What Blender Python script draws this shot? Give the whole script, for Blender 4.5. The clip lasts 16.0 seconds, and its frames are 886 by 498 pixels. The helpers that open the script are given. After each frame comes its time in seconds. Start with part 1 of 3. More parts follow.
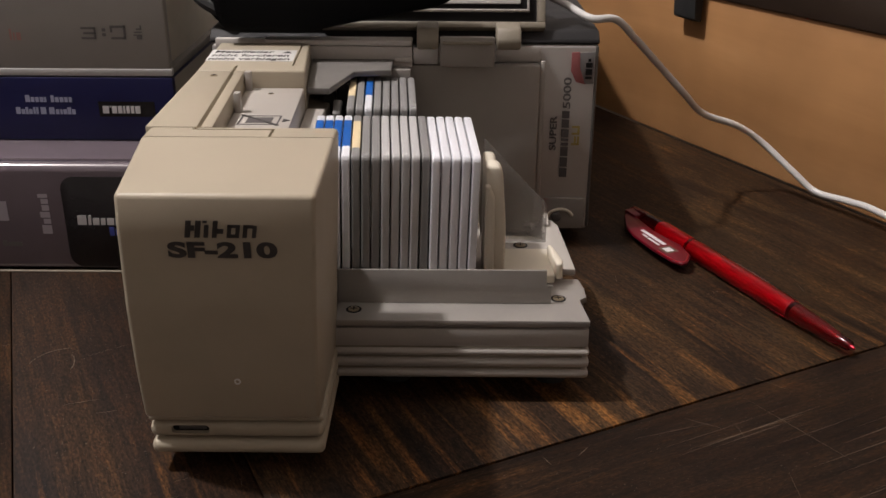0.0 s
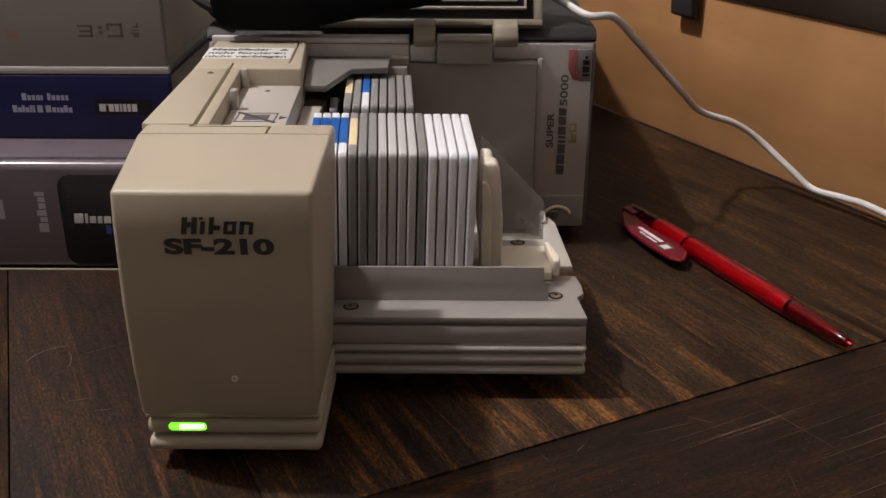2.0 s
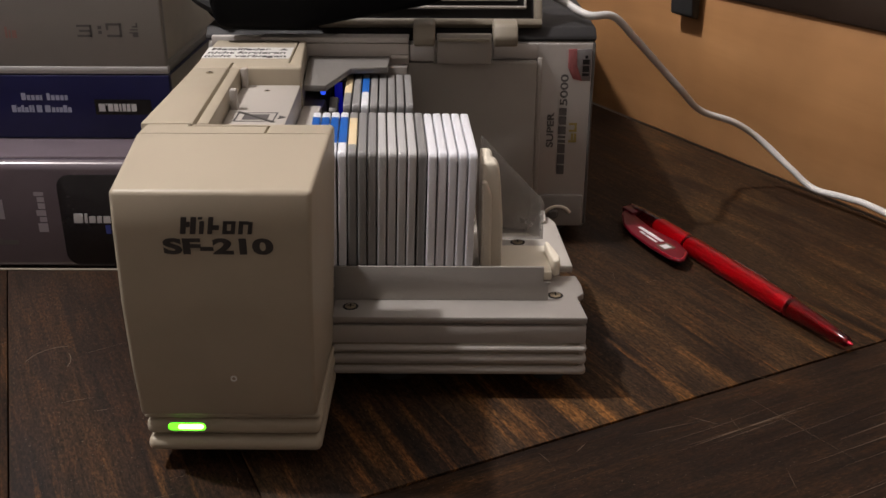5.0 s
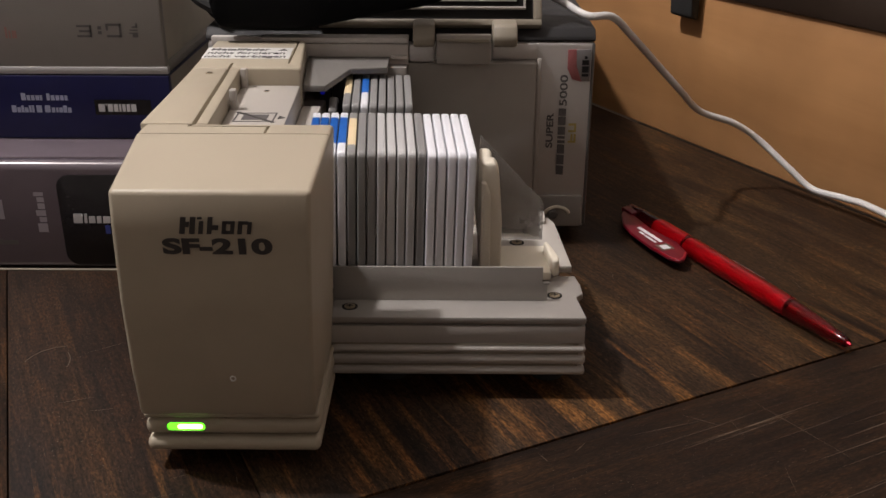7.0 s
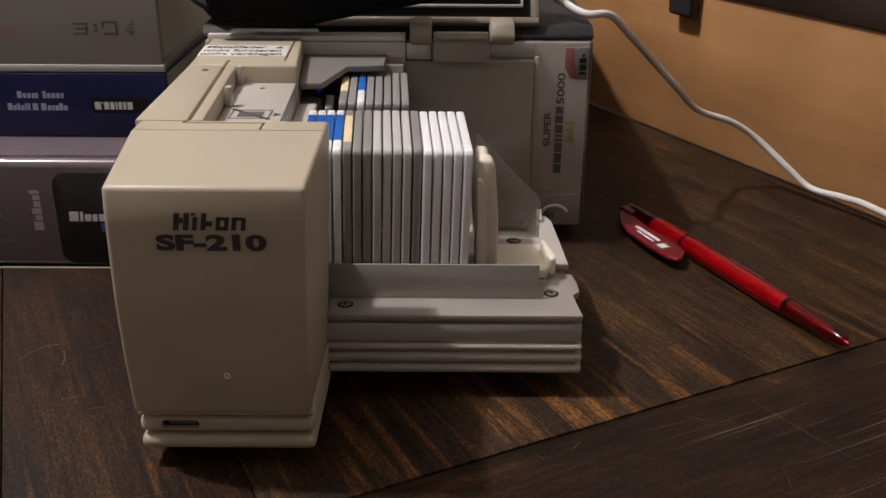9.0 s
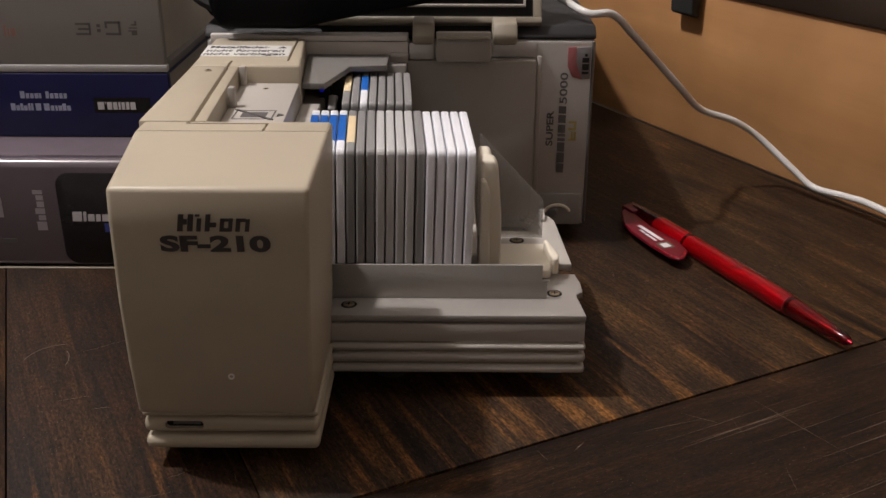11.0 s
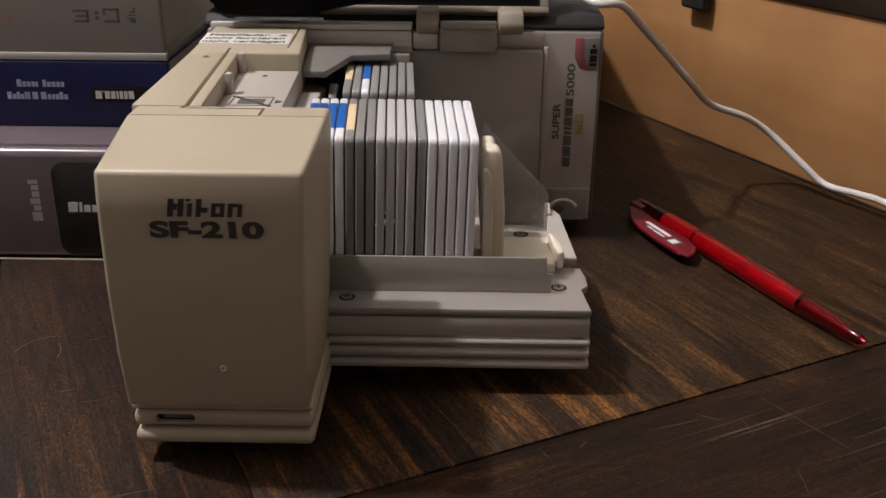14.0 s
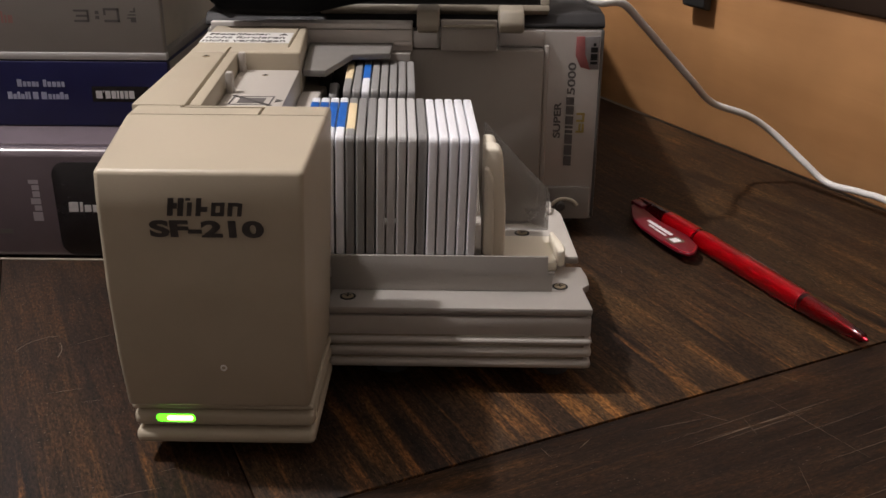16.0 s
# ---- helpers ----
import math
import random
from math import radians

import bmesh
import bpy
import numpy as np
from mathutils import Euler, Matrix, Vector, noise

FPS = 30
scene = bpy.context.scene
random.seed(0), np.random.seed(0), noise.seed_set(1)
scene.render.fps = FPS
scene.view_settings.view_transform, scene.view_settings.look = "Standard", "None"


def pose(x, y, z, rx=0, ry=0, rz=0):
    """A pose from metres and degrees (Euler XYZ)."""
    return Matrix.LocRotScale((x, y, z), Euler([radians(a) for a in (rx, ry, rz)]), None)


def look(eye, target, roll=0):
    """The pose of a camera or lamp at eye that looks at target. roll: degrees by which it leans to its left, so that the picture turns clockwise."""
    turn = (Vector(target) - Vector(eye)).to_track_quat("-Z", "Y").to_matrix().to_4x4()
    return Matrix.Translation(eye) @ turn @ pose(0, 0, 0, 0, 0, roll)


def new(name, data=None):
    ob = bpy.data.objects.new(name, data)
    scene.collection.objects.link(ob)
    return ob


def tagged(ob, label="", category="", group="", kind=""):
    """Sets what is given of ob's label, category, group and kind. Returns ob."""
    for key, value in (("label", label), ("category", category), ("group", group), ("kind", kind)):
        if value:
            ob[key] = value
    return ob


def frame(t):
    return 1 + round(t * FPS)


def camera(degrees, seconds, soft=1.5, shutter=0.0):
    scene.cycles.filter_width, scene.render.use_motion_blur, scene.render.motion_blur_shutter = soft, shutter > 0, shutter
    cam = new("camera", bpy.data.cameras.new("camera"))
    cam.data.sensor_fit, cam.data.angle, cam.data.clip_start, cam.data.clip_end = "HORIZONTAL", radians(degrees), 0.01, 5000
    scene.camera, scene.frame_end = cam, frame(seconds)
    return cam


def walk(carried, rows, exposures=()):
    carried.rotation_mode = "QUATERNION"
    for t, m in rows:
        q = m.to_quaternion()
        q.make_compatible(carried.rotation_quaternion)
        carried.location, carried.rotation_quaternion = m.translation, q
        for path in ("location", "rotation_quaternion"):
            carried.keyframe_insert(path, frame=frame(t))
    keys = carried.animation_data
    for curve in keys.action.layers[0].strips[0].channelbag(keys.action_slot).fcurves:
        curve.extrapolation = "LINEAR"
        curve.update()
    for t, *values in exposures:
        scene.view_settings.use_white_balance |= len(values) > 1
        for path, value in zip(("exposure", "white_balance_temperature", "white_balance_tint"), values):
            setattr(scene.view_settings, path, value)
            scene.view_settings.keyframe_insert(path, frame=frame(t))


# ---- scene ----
cam = camera(48.13, 16.0)
PATH = [
    (0, (0.10851, -0.43933, 0.18454), (0.09908, 1.39872, -0.6038), 0.25),
    (0.5, (0.10866, -0.43919, 0.18394), (0.09898, 1.39975, -0.60233), 0.24),
    (1, (0.10951, -0.43891, 0.18359), (0.0973, 1.39938, -0.60415), 0.14),
    (1.5, (0.109, -0.4396, 0.18338), (0.10028, 1.39893, -0.60387), 0.15),
    (2, (0.10884, -0.43952, 0.1836), (0.10335, 1.39831, -0.6053), 0.19),
    (2.5, (0.10938, -0.43942, 0.18332), (0.10283, 1.3989, -0.60443), 0.18),
    (3, (0.10817, -0.43904, 0.18448), (0.10613, 1.39702, -0.60854), 0.27),
    (3.5, (0.1092, -0.43925, 0.18345), (0.10183, 1.39886, -0.60478), 0.12),
    (4, (0.10881, -0.43928, 0.18347), (0.10249, 1.39821, -0.60619), 0.10),
    (6.5, (0.10956, -0.43866, 0.18305), (0.10251, 1.39974, -0.60448), 0.21),
    (7, (0.10938, -0.43942, 0.18332), (0.10283, 1.3989, -0.60443), 0.18),
    (7.5, (0.10976, -0.43962, 0.18325), (0.10429, 1.39902, -0.60376), 0.23),
    (8, (0.10964, -0.44026, 0.18335), (0.10574, 1.39822, -0.60403), 0.26),
    (8.5, (0.10779, -0.44039, 0.18399), (0.10929, 1.3984, -0.60269), 0.28),
    (9, (0.11068, -0.43876, 0.18165), (0.10433, 1.40066, -0.60351), 0.23),
    (11.5, (0.10999, -0.43868, 0.18254), (0.10066, 1.39892, -0.60686), 0.13),
    (12, (0.10999, -0.43737, 0.18085), (0.09845, 1.4012, -0.60623), 0.09),
    (12.5, (0.11094, -0.43608, 0.18044), (0.0901, 1.40041, -0.61131), -0.09),
    (13, (0.1093, -0.43636, 0.18067), (0.09073, 1.39936, -0.61294), -0.05),
    (13.5, (0.11103, -0.43206, 0.17771), (0.0813, 1.40631, -0.60938), -0.09),
    (14, (0.1122, -0.43131, 0.17512), (0.08713, 1.40884, -0.60798), 0.42),
    (14.5, (0.11187, -0.43055, 0.17407), (0.0871, 1.41061, -0.60664), 0.33),
    (15, (0.11203, -0.43065, 0.1742), (0.08496, 1.41062, -0.60618), 0.28),
    (15.5, (0.11286, -0.4308, 0.17383), (0.08168, 1.41101, -0.60513), 0.29),
    (16, (0.11252, -0.43082, 0.17463), (0.0838, 1.4091, -0.60887), 0.25),
]
walk(cam, [(t, look(eye, target, roll)) for t, eye, target, roll in PATH],
     exposures=[(0.0, 0.0), (13.0, 0.02), (14.5, 0.08), (16.0, 0.09)])

# ---- world and light ----
world = bpy.data.worlds.new("night_room")
scene.world = world
world.use_nodes = True
world.node_tree.nodes["Background"].inputs[0].default_value = (1.0, 0.8, 0.6, 1)
world.node_tree.nodes["Background"].inputs[1].default_value = 0.0

MM = 0.001


def bulb(name, place, radius, watts, color):
    data = bpy.data.lights.new(name, "POINT")
    data.shadow_soft_size, data.energy, data.color = radius, watts, color
    ob = new(name, data)
    ob.location = place
    return ob


# one frosted lamp hanging above and to the side of the table
bulb("room_lamp", (-0.82, -0.18, 1.80), 0.045, 123.0, (1.0, 0.935, 0.925))


# ---- materials ----
def nodes_of(name):
    m = bpy.data.materials.new(name)
    m.use_nodes = True
    nt = m.node_tree
    return m, nt, nt.nodes["Principled BSDF"]


def link(nt, a, b):
    nt.links.new(a, b)


def noise_node(nt, scale, detail=4.0, vec=None, rough=0.5, dist=0.0):
    n = nt.nodes.new("ShaderNodeTexNoise")
    n.inputs["Scale"].default_value = scale
    n.inputs["Detail"].default_value = detail
    n.inputs["Roughness"].default_value = rough
    n.inputs["Distortion"].default_value = dist
    if vec is not None:
        link(nt, vec, n.inputs["Vector"])
    return n


def ramp(nt, fac, stops):
    r = nt.nodes.new("ShaderNodeValToRGB")
    while len(r.color_ramp.elements) < len(stops):
        r.color_ramp.elements.new(0.5)
    for e, (p, c) in zip(r.color_ramp.elements, stops):
        e.position, e.color = p, (*c, 1)
    link(nt, fac, r.inputs[0])
    return r


def coords(nt, scale=(1, 1, 1), rot=(0, 0, 0), kind="Object"):
    tc = nt.nodes.new("ShaderNodeTexCoord")
    mp = nt.nodes.new("ShaderNodeMapping")
    mp.inputs["Scale"].default_value = scale
    mp.inputs["Rotation"].default_value = rot
    link(nt, tc.outputs[kind], mp.inputs[0])
    return mp.outputs[0]


def bump(nt, bsdf, height, strength, dist=0.0005):
    b = nt.nodes.new("ShaderNodeBump")
    b.inputs["Strength"].default_value = strength
    b.inputs["Distance"].default_value = dist
    link(nt, height, b.inputs["Height"])
    link(nt, b.outputs[0], bsdf.inputs["Normal"])


def mix(nt, fac, a, b, mode="MIX"):
    m = nt.nodes.new("ShaderNodeMix")
    m.data_type, m.blend_type = "RGBA", mode
    if isinstance(fac, float):
        m.inputs[0].default_value = fac
    else:
        link(nt, fac, m.inputs[0])
    for k, v in ((6, a), (7, b)):
        if isinstance(v, tuple):
            m.inputs[k].default_value = (*v, 1)
        else:
            link(nt, v, m.inputs[k])
    return m.outputs[2]


def tone(c, f):
    return tuple(min(1.0, x * f) for x in c)


def surface(name, color, rough=0.45, metal=0.0, vary=0.12, grain=2500, relief=0.08, coat=0.0, stain=60, piece=0.0, spec=0.5):
    """Moulded or painted surface: fine moulding grain, faint stains and uneven gloss."""
    m, nt, p = nodes_of(name)
    v = coords(nt)
    big = noise_node(nt, stain, 5, v, 0.6)
    fine = noise_node(nt, grain, 3, v)
    col = ramp(nt, big.outputs["Fac"], [(0.25, tone(color, 1 - vary)), (0.55, color), (0.8, tone(color, 1 + vary * 0.6))])
    out = col.outputs[0]
    if piece:
        info = nt.nodes.new("ShaderNodeObjectInfo")
        shade = ramp(nt, info.outputs["Random"], [(0.0, (1 - piece,) * 3), (1.0, (1, 1, 1))])
        out = mix(nt, 1.0, out, shade.outputs[0], "MULTIPLY")
    link(nt, out, p.inputs["Base Color"])
    rr = ramp(nt, big.outputs["Fac"], [(0.3, (rough * 0.85,) * 3), (0.75, (min(1, rough * 1.2),) * 3)])
    link(nt, rr.outputs[0], p.inputs["Roughness"])
    p.inputs["Metallic"].default_value = metal
    p.inputs["Coat Weight"].default_value = coat
    p.inputs["Coat Roughness"].default_value = 0.08
    p.inputs["Specular IOR Level"].default_value = spec
    bump(nt, p, fine.outputs["Fac"], relief, 0.0002)
    return m


def table_wood(name, rubbed, dark=1.0, streaky=True):
    """Dark-stained waxed softwood; the plank ends are rubbed bare in orange-brown streaks."""
    m, nt, p = nodes_of(name)
    warp = noise_node(nt, 1.1, 5, coords(nt, (6, 55, 55)), 0.62, 0.15)
    streak = noise_node(nt, 1.0, 8, coords(nt, (8, 150, 150)), 0.6, 0.4)
    fine = noise_node(nt, 1.0, 4, coords(nt, (22, 420, 420)), 0.65, 0.3)
    pores = noise_node(nt, 1.0, 3, coords(nt, (420, 1300, 1300)), 0.6)
    patch = noise_node(nt, 16.0, 3, coords(nt, (1, 1.6, 1)), 0.55)
    stops = [(0.013, 0.0074, 0.0053), (0.034, 0.0188, 0.0096), (0.058, 0.034, 0.0158)] if streaky else [(0.027, 0.0142, 0.0092), (0.036, 0.0190, 0.0108), (0.047, 0.0255, 0.0133)]
    base = ramp(nt, warp.outputs["Fac"], [(p0, tone(c0, dark)) for p0, c0 in zip((0.30, 0.50, 0.70), stops)])
    worn = ramp(nt, streak.outputs["Fac"], [(0.53, (0, 0, 0)), (0.59, (0.6, 0.6, 0.6)), (0.68, (1, 1, 1))])
    zone = ramp(nt, patch.outputs["Fac"], [(0.40, (0, 0, 0)), (0.60, (1, 1, 1))])
    fac = mix(nt, 1.0, worn.outputs[0], zone.outputs[0], "MULTIPLY")
    if rubbed:
        tc = nt.nodes.new("ShaderNodeTexCoord")
        sep = nt.nodes.new("ShaderNodeSeparateXYZ")
        link(nt, tc.outputs["Object"], sep.inputs[0])
        wob = nt.nodes.new("ShaderNodeMath")
        wob.operation = "MULTIPLY_ADD"
        link(nt, patch.outputs["Fac"], wob.inputs[0])
        wob.inputs[1].default_value = 0.10
        link(nt, sep.outputs["X"], wob.inputs[2])
        end = nt.nodes.new("ShaderNodeMapRange")
        end.inputs["From Min"].default_value, end.inputs["From Max"].default_value = -0.095, -0.15
        end.inputs["To Min"].default_value, end.inputs["To Max"].default_value = 0.03, 1.0
        link(nt, wob.outputs[0], end.inputs["Value"])
        fac = mix(nt, 1.0, worn.outputs[0], end.outputs[0], "MULTIPLY")
    else:
        fac = mix(nt, 1.0, fac, (0.22, 0.22, 0.22), "MULTIPLY")
    col = mix(nt, fac, base.outputs[0], (0.135, 0.064, 0.020))
    fb = ramp(nt, fine.outputs["Fac"], [(0.30, (0.42, 0.42, 0.44)), (0.5, (0.95, 0.93, 0.9)), (0.70, (1.7, 1.62, 1.45))])
    col = mix(nt, 0.85, col, fb.outputs[0], "MULTIPLY")
    pr = ramp(nt, pores.outputs["Fac"], [(0.38, (0.3, 0.3, 0.3)), (0.62, (1.5, 1.5, 1.5))])
    col = mix(nt, 0.7, col, pr.outputs[0], "MULTIPLY")
    # hand-rubbed stain: soft blotches, cool where the stain lies thick, ruddy where it is thin
    blot = noise_node(nt, 1.0, 6, coords(nt, (38, 130, 130)), 0.7, 0.6)
    bt = ramp(nt, blot.outputs["Fac"], [(0.34, (0.66, 0.66, 0.76)), (0.5, (1, 1, 1)), (0.66, (1.42, 1.22, 0.98))])
    col = mix(nt, 0.8, col, bt.outputs[0], "MULTIPLY")
    curl = noise_node(nt, 1.0, 5, coords(nt, (330, 520, 520)), 0.75, 1.2)
    ct = ramp(nt, curl.outputs["Fac"], [(0.36, (0.50, 0.49, 0.50)), (0.62, (1.55, 1.48, 1.38))])
    col = mix(nt, 0.75, col, ct.outputs[0], "MULTIPLY")
    dust = noise_node(nt, 1300, 2, coords(nt), 0.5)
    specks = ramp(nt, dust.outputs["Fac"], [(0.68, (0, 0, 0)), (0.76, (0.55, 0.55, 0.55))])
    col = mix(nt, specks.outputs[0], col, (0.20, 0.17, 0.14))
    tint = ramp(nt, patch.outputs["Fac"], [(0.32, (0.62, 0.60, 0.66)), (0.5, (1, 1, 1)), (0.68, (1.45, 1.38, 1.15))])
    col = mix(nt, 1.0, col, tint.outputs[0], "MULTIPLY")
    link(nt, col, p.inputs["Base Color"])
    rr = ramp(nt, warp.outputs["Fac"], [(0.3, (0.56, 0.56, 0.56)), (0.75, (0.72, 0.72, 0.72))])
    link(nt, rr.outputs[0], p.inputs["Roughness"])
    p.inputs["Specular IOR Level"].default_value = 0.16
    bump(nt, p, fine.outputs["Fac"], 0.4, 0.0003)
    return m


def birch():
    m, nt, p = nodes_of("oiled_birch")
    v = coords(nt, (3, 3, 28))
    a = noise_node(nt, 1.5, 6, v, 0.6, 0.5)
    b = noise_node(nt, 14, 3, coords(nt), 0.5)
    c1 = ramp(nt, a.outputs["Fac"], [(0.3, (0.35, 0.175, 0.068)), (0.6, (0.405, 0.210, 0.086)), (0.8, (0.44, 0.24, 0.105))])
    fb = ramp(nt, b.outputs["Fac"], [(0.32, (0.80, 0.785, 0.77)), (0.68, (1.13, 1.13, 1.13))])
    col = mix(nt, 1.0, c1.outputs[0], fb.outputs[0], "MULTIPLY")
    link(nt, col, p.inputs["Base Color"])
    p.inputs["Roughness"].default_value = 0.5
    bump(nt, p, a.outputs["Fac"], 0.1, 0.0003)
    return m


def clear(name, color, rough=0.05, ior=1.49, pure=False):
    m, nt, p = nodes_of(name)
    p.inputs["Base Color"].default_value = (*color, 1)
    p.inputs["Transmission Weight"].default_value = 1.0 if pure else 0.0
    p.inputs["Roughness"].default_value = rough
    p.inputs["IOR"].default_value = ior
    if not pure:
        # thin sheet: see-through, with an uneven grey diffuse film mixed in
        see = nt.nodes.new("ShaderNodeBsdfTransparent")
        both = nt.nodes.new("ShaderNodeMixShader")
        film = noise_node(nt, 70, 4, coords(nt), 0.6)
        amount = ramp(nt, film.outputs["Fac"], [(0.3, (0.28,) * 3), (0.7, (0.55,) * 3)])
        out = [n for n in nt.nodes if n.type == "OUTPUT_MATERIAL"][0]
        link(nt, amount.outputs[0], both.inputs[0])
        link(nt, see.outputs[0], both.inputs[1])
        link(nt, p.outputs[0], both.inputs[2])
        link(nt, both.outputs[0], out.inputs["Surface"])
    return m


def glowing(name, color, strength):
    m, nt, p = nodes_of(name)
    p.inputs["Base Color"].default_value = (*color, 1)
    p.inputs["Emission Color"].default_value = (*color, 1)
    p.inputs["Emission Strength"].default_value = strength
    return m


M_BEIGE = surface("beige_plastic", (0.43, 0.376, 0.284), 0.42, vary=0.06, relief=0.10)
# darker beige for dull parts, and for rib cores as painted groove shade
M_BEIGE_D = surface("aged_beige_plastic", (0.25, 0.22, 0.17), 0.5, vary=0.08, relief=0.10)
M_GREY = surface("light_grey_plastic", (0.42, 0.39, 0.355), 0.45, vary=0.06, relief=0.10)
M_TRAY = surface("tray_grey_plastic", (0.46, 0.43, 0.39), 0.45, vary=0.06, relief=0.1)
M_PLATE = surface("painted_metal_plate", (0.35, 0.33, 0.305), 0.38, 0.25, vary=0.07, relief=0.05)
M_PANEL = surface("warm_grey_panel", (0.315, 0.29, 0.26), 0.55, vary=0.07, relief=0.12)
M_SILVER = surface("silver_lacquer", (0.55, 0.53, 0.505), 0.34, 0.5, vary=0.06, relief=0.10)
M_DARKTOP = surface("charcoal_plastic", (0.026, 0.025, 0.026), 0.62, vary=0.15, relief=0.15, spec=0.3)
M_CHAR = surface("dark_shell_plastic", (0.10, 0.095, 0.09), 0.45, vary=0.1, relief=0.12)
M_BLACK = surface("black_leatherette", (0.003, 0.003, 0.0034), 0.65, vary=0.2, grain=1400, relief=0.3, spec=0.06)
# near-black, also painted where the slot and screw holes are only shaded
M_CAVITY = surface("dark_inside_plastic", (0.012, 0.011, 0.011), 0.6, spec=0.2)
# light grey plastic with the shade put into its colour
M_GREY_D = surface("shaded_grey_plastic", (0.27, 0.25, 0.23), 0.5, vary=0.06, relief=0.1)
M_BAR = surface("pale_bar_plastic", (0.60, 0.57, 0.535), 0.45, vary=0.06, relief=0.1)
# the bar's plastic, darkened for a cover that lies in shade
M_COVER = surface("slot_cover_plastic", (0.17, 0.16, 0.148), 0.5, vary=0.06, relief=0.1)
M_BADGE = surface("grey_badge_print", (0.20, 0.19, 0.19), 0.45)
M_RUBBER = surface("black_rubber", (0.02, 0.02, 0.02), 0.8)
M_CREAMP = surface("ivory_plastic", (0.72, 0.665, 0.55), 0.4, vary=0.05, relief=0.05)
M_STEEL = surface("nickelled_steel", (0.34, 0.28, 0.19), 0.35, 0.8, vary=0.15)
M_INK = surface("dark_print", (0.045, 0.04, 0.038), 0.5)
M_INK_G = surface("grey_print", (0.10, 0.092, 0.09), 0.5)
M_STICKER = surface("white_sticker", (0.75, 0.74, 0.71), 0.4, vary=0.05)
M_RED_INK = surface("red_print", (0.30, 0.095, 0.095), 0.45)
M_GOLD = surface("gold_print", (0.42, 0.33, 0.10), 0.4)
M_SL_WHITE = surface("white_slide_plastic", (0.82, 0.83, 0.87), 0.32, vary=0.04, relief=0.05, piece=0.06)
M_SL_LIGHT = surface("light_slide_plastic", (0.54, 0.535, 0.53), 0.38, vary=0.05, relief=0.05, piece=0.08)
M_SL_GREY = surface("grey_slide_plastic", (0.28, 0.275, 0.27), 0.38, vary=0.06, relief=0.05, piece=0.12)
M_BLUE = surface("blue_band", (0.012, 0.115, 0.46), 0.4, vary=0.05)
M_CREAM = surface("cream_band", (0.78, 0.64, 0.40), 0.45, vary=0.05)
M_FILM = surface("slide_film", (0.02, 0.015, 0.012), 0.2)
M_CABLE = surface("white_cable_sheath", (0.62, 0.61, 0.59), 0.4, vary=0.05)
M_PAPER = surface("book_paper", (0.55, 0.50, 0.42), 0.8, vary=0.1, grain=900, relief=0.3)
M_LILAC = surface("lilac_gloss_cover", (0.140, 0.114, 0.132), 0.18, vary=0.08, relief=0.02, coat=1.0)
M_BLACKCOVER = surface("black_gloss_cover", (0.014, 0.013, 0.015), 0.25, coat=0.3, relief=0.04)
M_NAVY = surface("navy_cover", (0.009, 0.011, 0.07), 0.33, vary=0.12, relief=0.06)
M_PALE = surface("pale_grey_cover", (0.24, 0.222, 0.204), 0.5, vary=0.05, relief=0.06)
M_PRINT_W = surface("white_print", (0.62, 0.61, 0.62), 0.5)
M_PRINT_L = surface("pale_blue_print", (0.35, 0.37, 0.50), 0.5)
M_PRINT_B = surface("blue_print", (0.05, 0.07, 0.30), 0.5)
M_PRINT_R = surface("faded_red_print", (0.33, 0.17, 0.15), 0.5)
M_LILAC_PRINT = surface("lilac_print", (0.36, 0.32, 0.36), 0.5)
M_WOOD = table_wood("dark_stained_wood", True, 0.95)
M_WOOD_RUDDY = table_wood("ruddy_stained_wood", True, 0.60, False)
M_WOOD_PLAIN = table_wood("dark_stained_plain_wood", False, 0.62, False)
M_WOOD_EDGE = table_wood("dark_stained_edge_wood", False, 0.46, False)
M_BIRCH = birch()
M_DARKWOOD = surface("dark_brown_board", (0.030, 0.018, 0.011), 0.5, vary=0.25, stain=25)
# tones of the unseen room set the strength of the bounced light
M_WALL = surface("room_wall_paint", (0.33, 0.30, 0.275), 0.8, vary=0.04, stain=3, grain=300)
M_CEIL = surface("ceiling_paint", (0.42, 0.405, 0.385), 0.85, vary=0.03, stain=3, grain=300)
M_FLOOR = surface("floor_boards_brown", (0.16, 0.10, 0.06), 0.5, vary=0.2, stain=6, grain=300)
M_CLEAR = clear("clear_acrylic", (0.30, 0.28, 0.26), 0.35)
M_RED = surface("red_pen_plastic", (0.85, 0.065, 0.105), 0.36, 0.1, vary=0.1, relief=0.03, coat=0.15)
M_RED_DARK = surface("deep_red_clip", (0.13, 0.004, 0.012), 0.34, vary=0.12, relief=0.03, coat=0.1, spec=0.3)
M_RED_TIP = surface("translucent_red_tip", (0.40, 0.010, 0.026), 0.3, 0.7, vary=0.12, relief=0.03, coat=0.2)
M_RED_GLASS = clear("red_translucent_plastic", (0.52, 0.014, 0.045), 0.16, 1.46, True)
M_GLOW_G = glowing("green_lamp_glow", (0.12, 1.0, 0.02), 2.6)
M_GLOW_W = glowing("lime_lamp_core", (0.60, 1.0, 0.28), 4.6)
M_GLOW_B = glowing("blue_scan_glow", (0.03, 0.10, 1.0), 0.9)
M_GLOW_DEEP = glowing("deep_blue_glow", (0.005, 0.008, 0.55), 0.16)
# the white reflection is painted in as base colour
M_MIRROR = surface("glossy_white_glazing", (0.62, 0.60, 0.57), 0.12, vary=0.03, relief=0.0)


# ---- mesh tools (all sizes in millimetres) ----
LOCAL = set()  # things whose parts are written in their own space


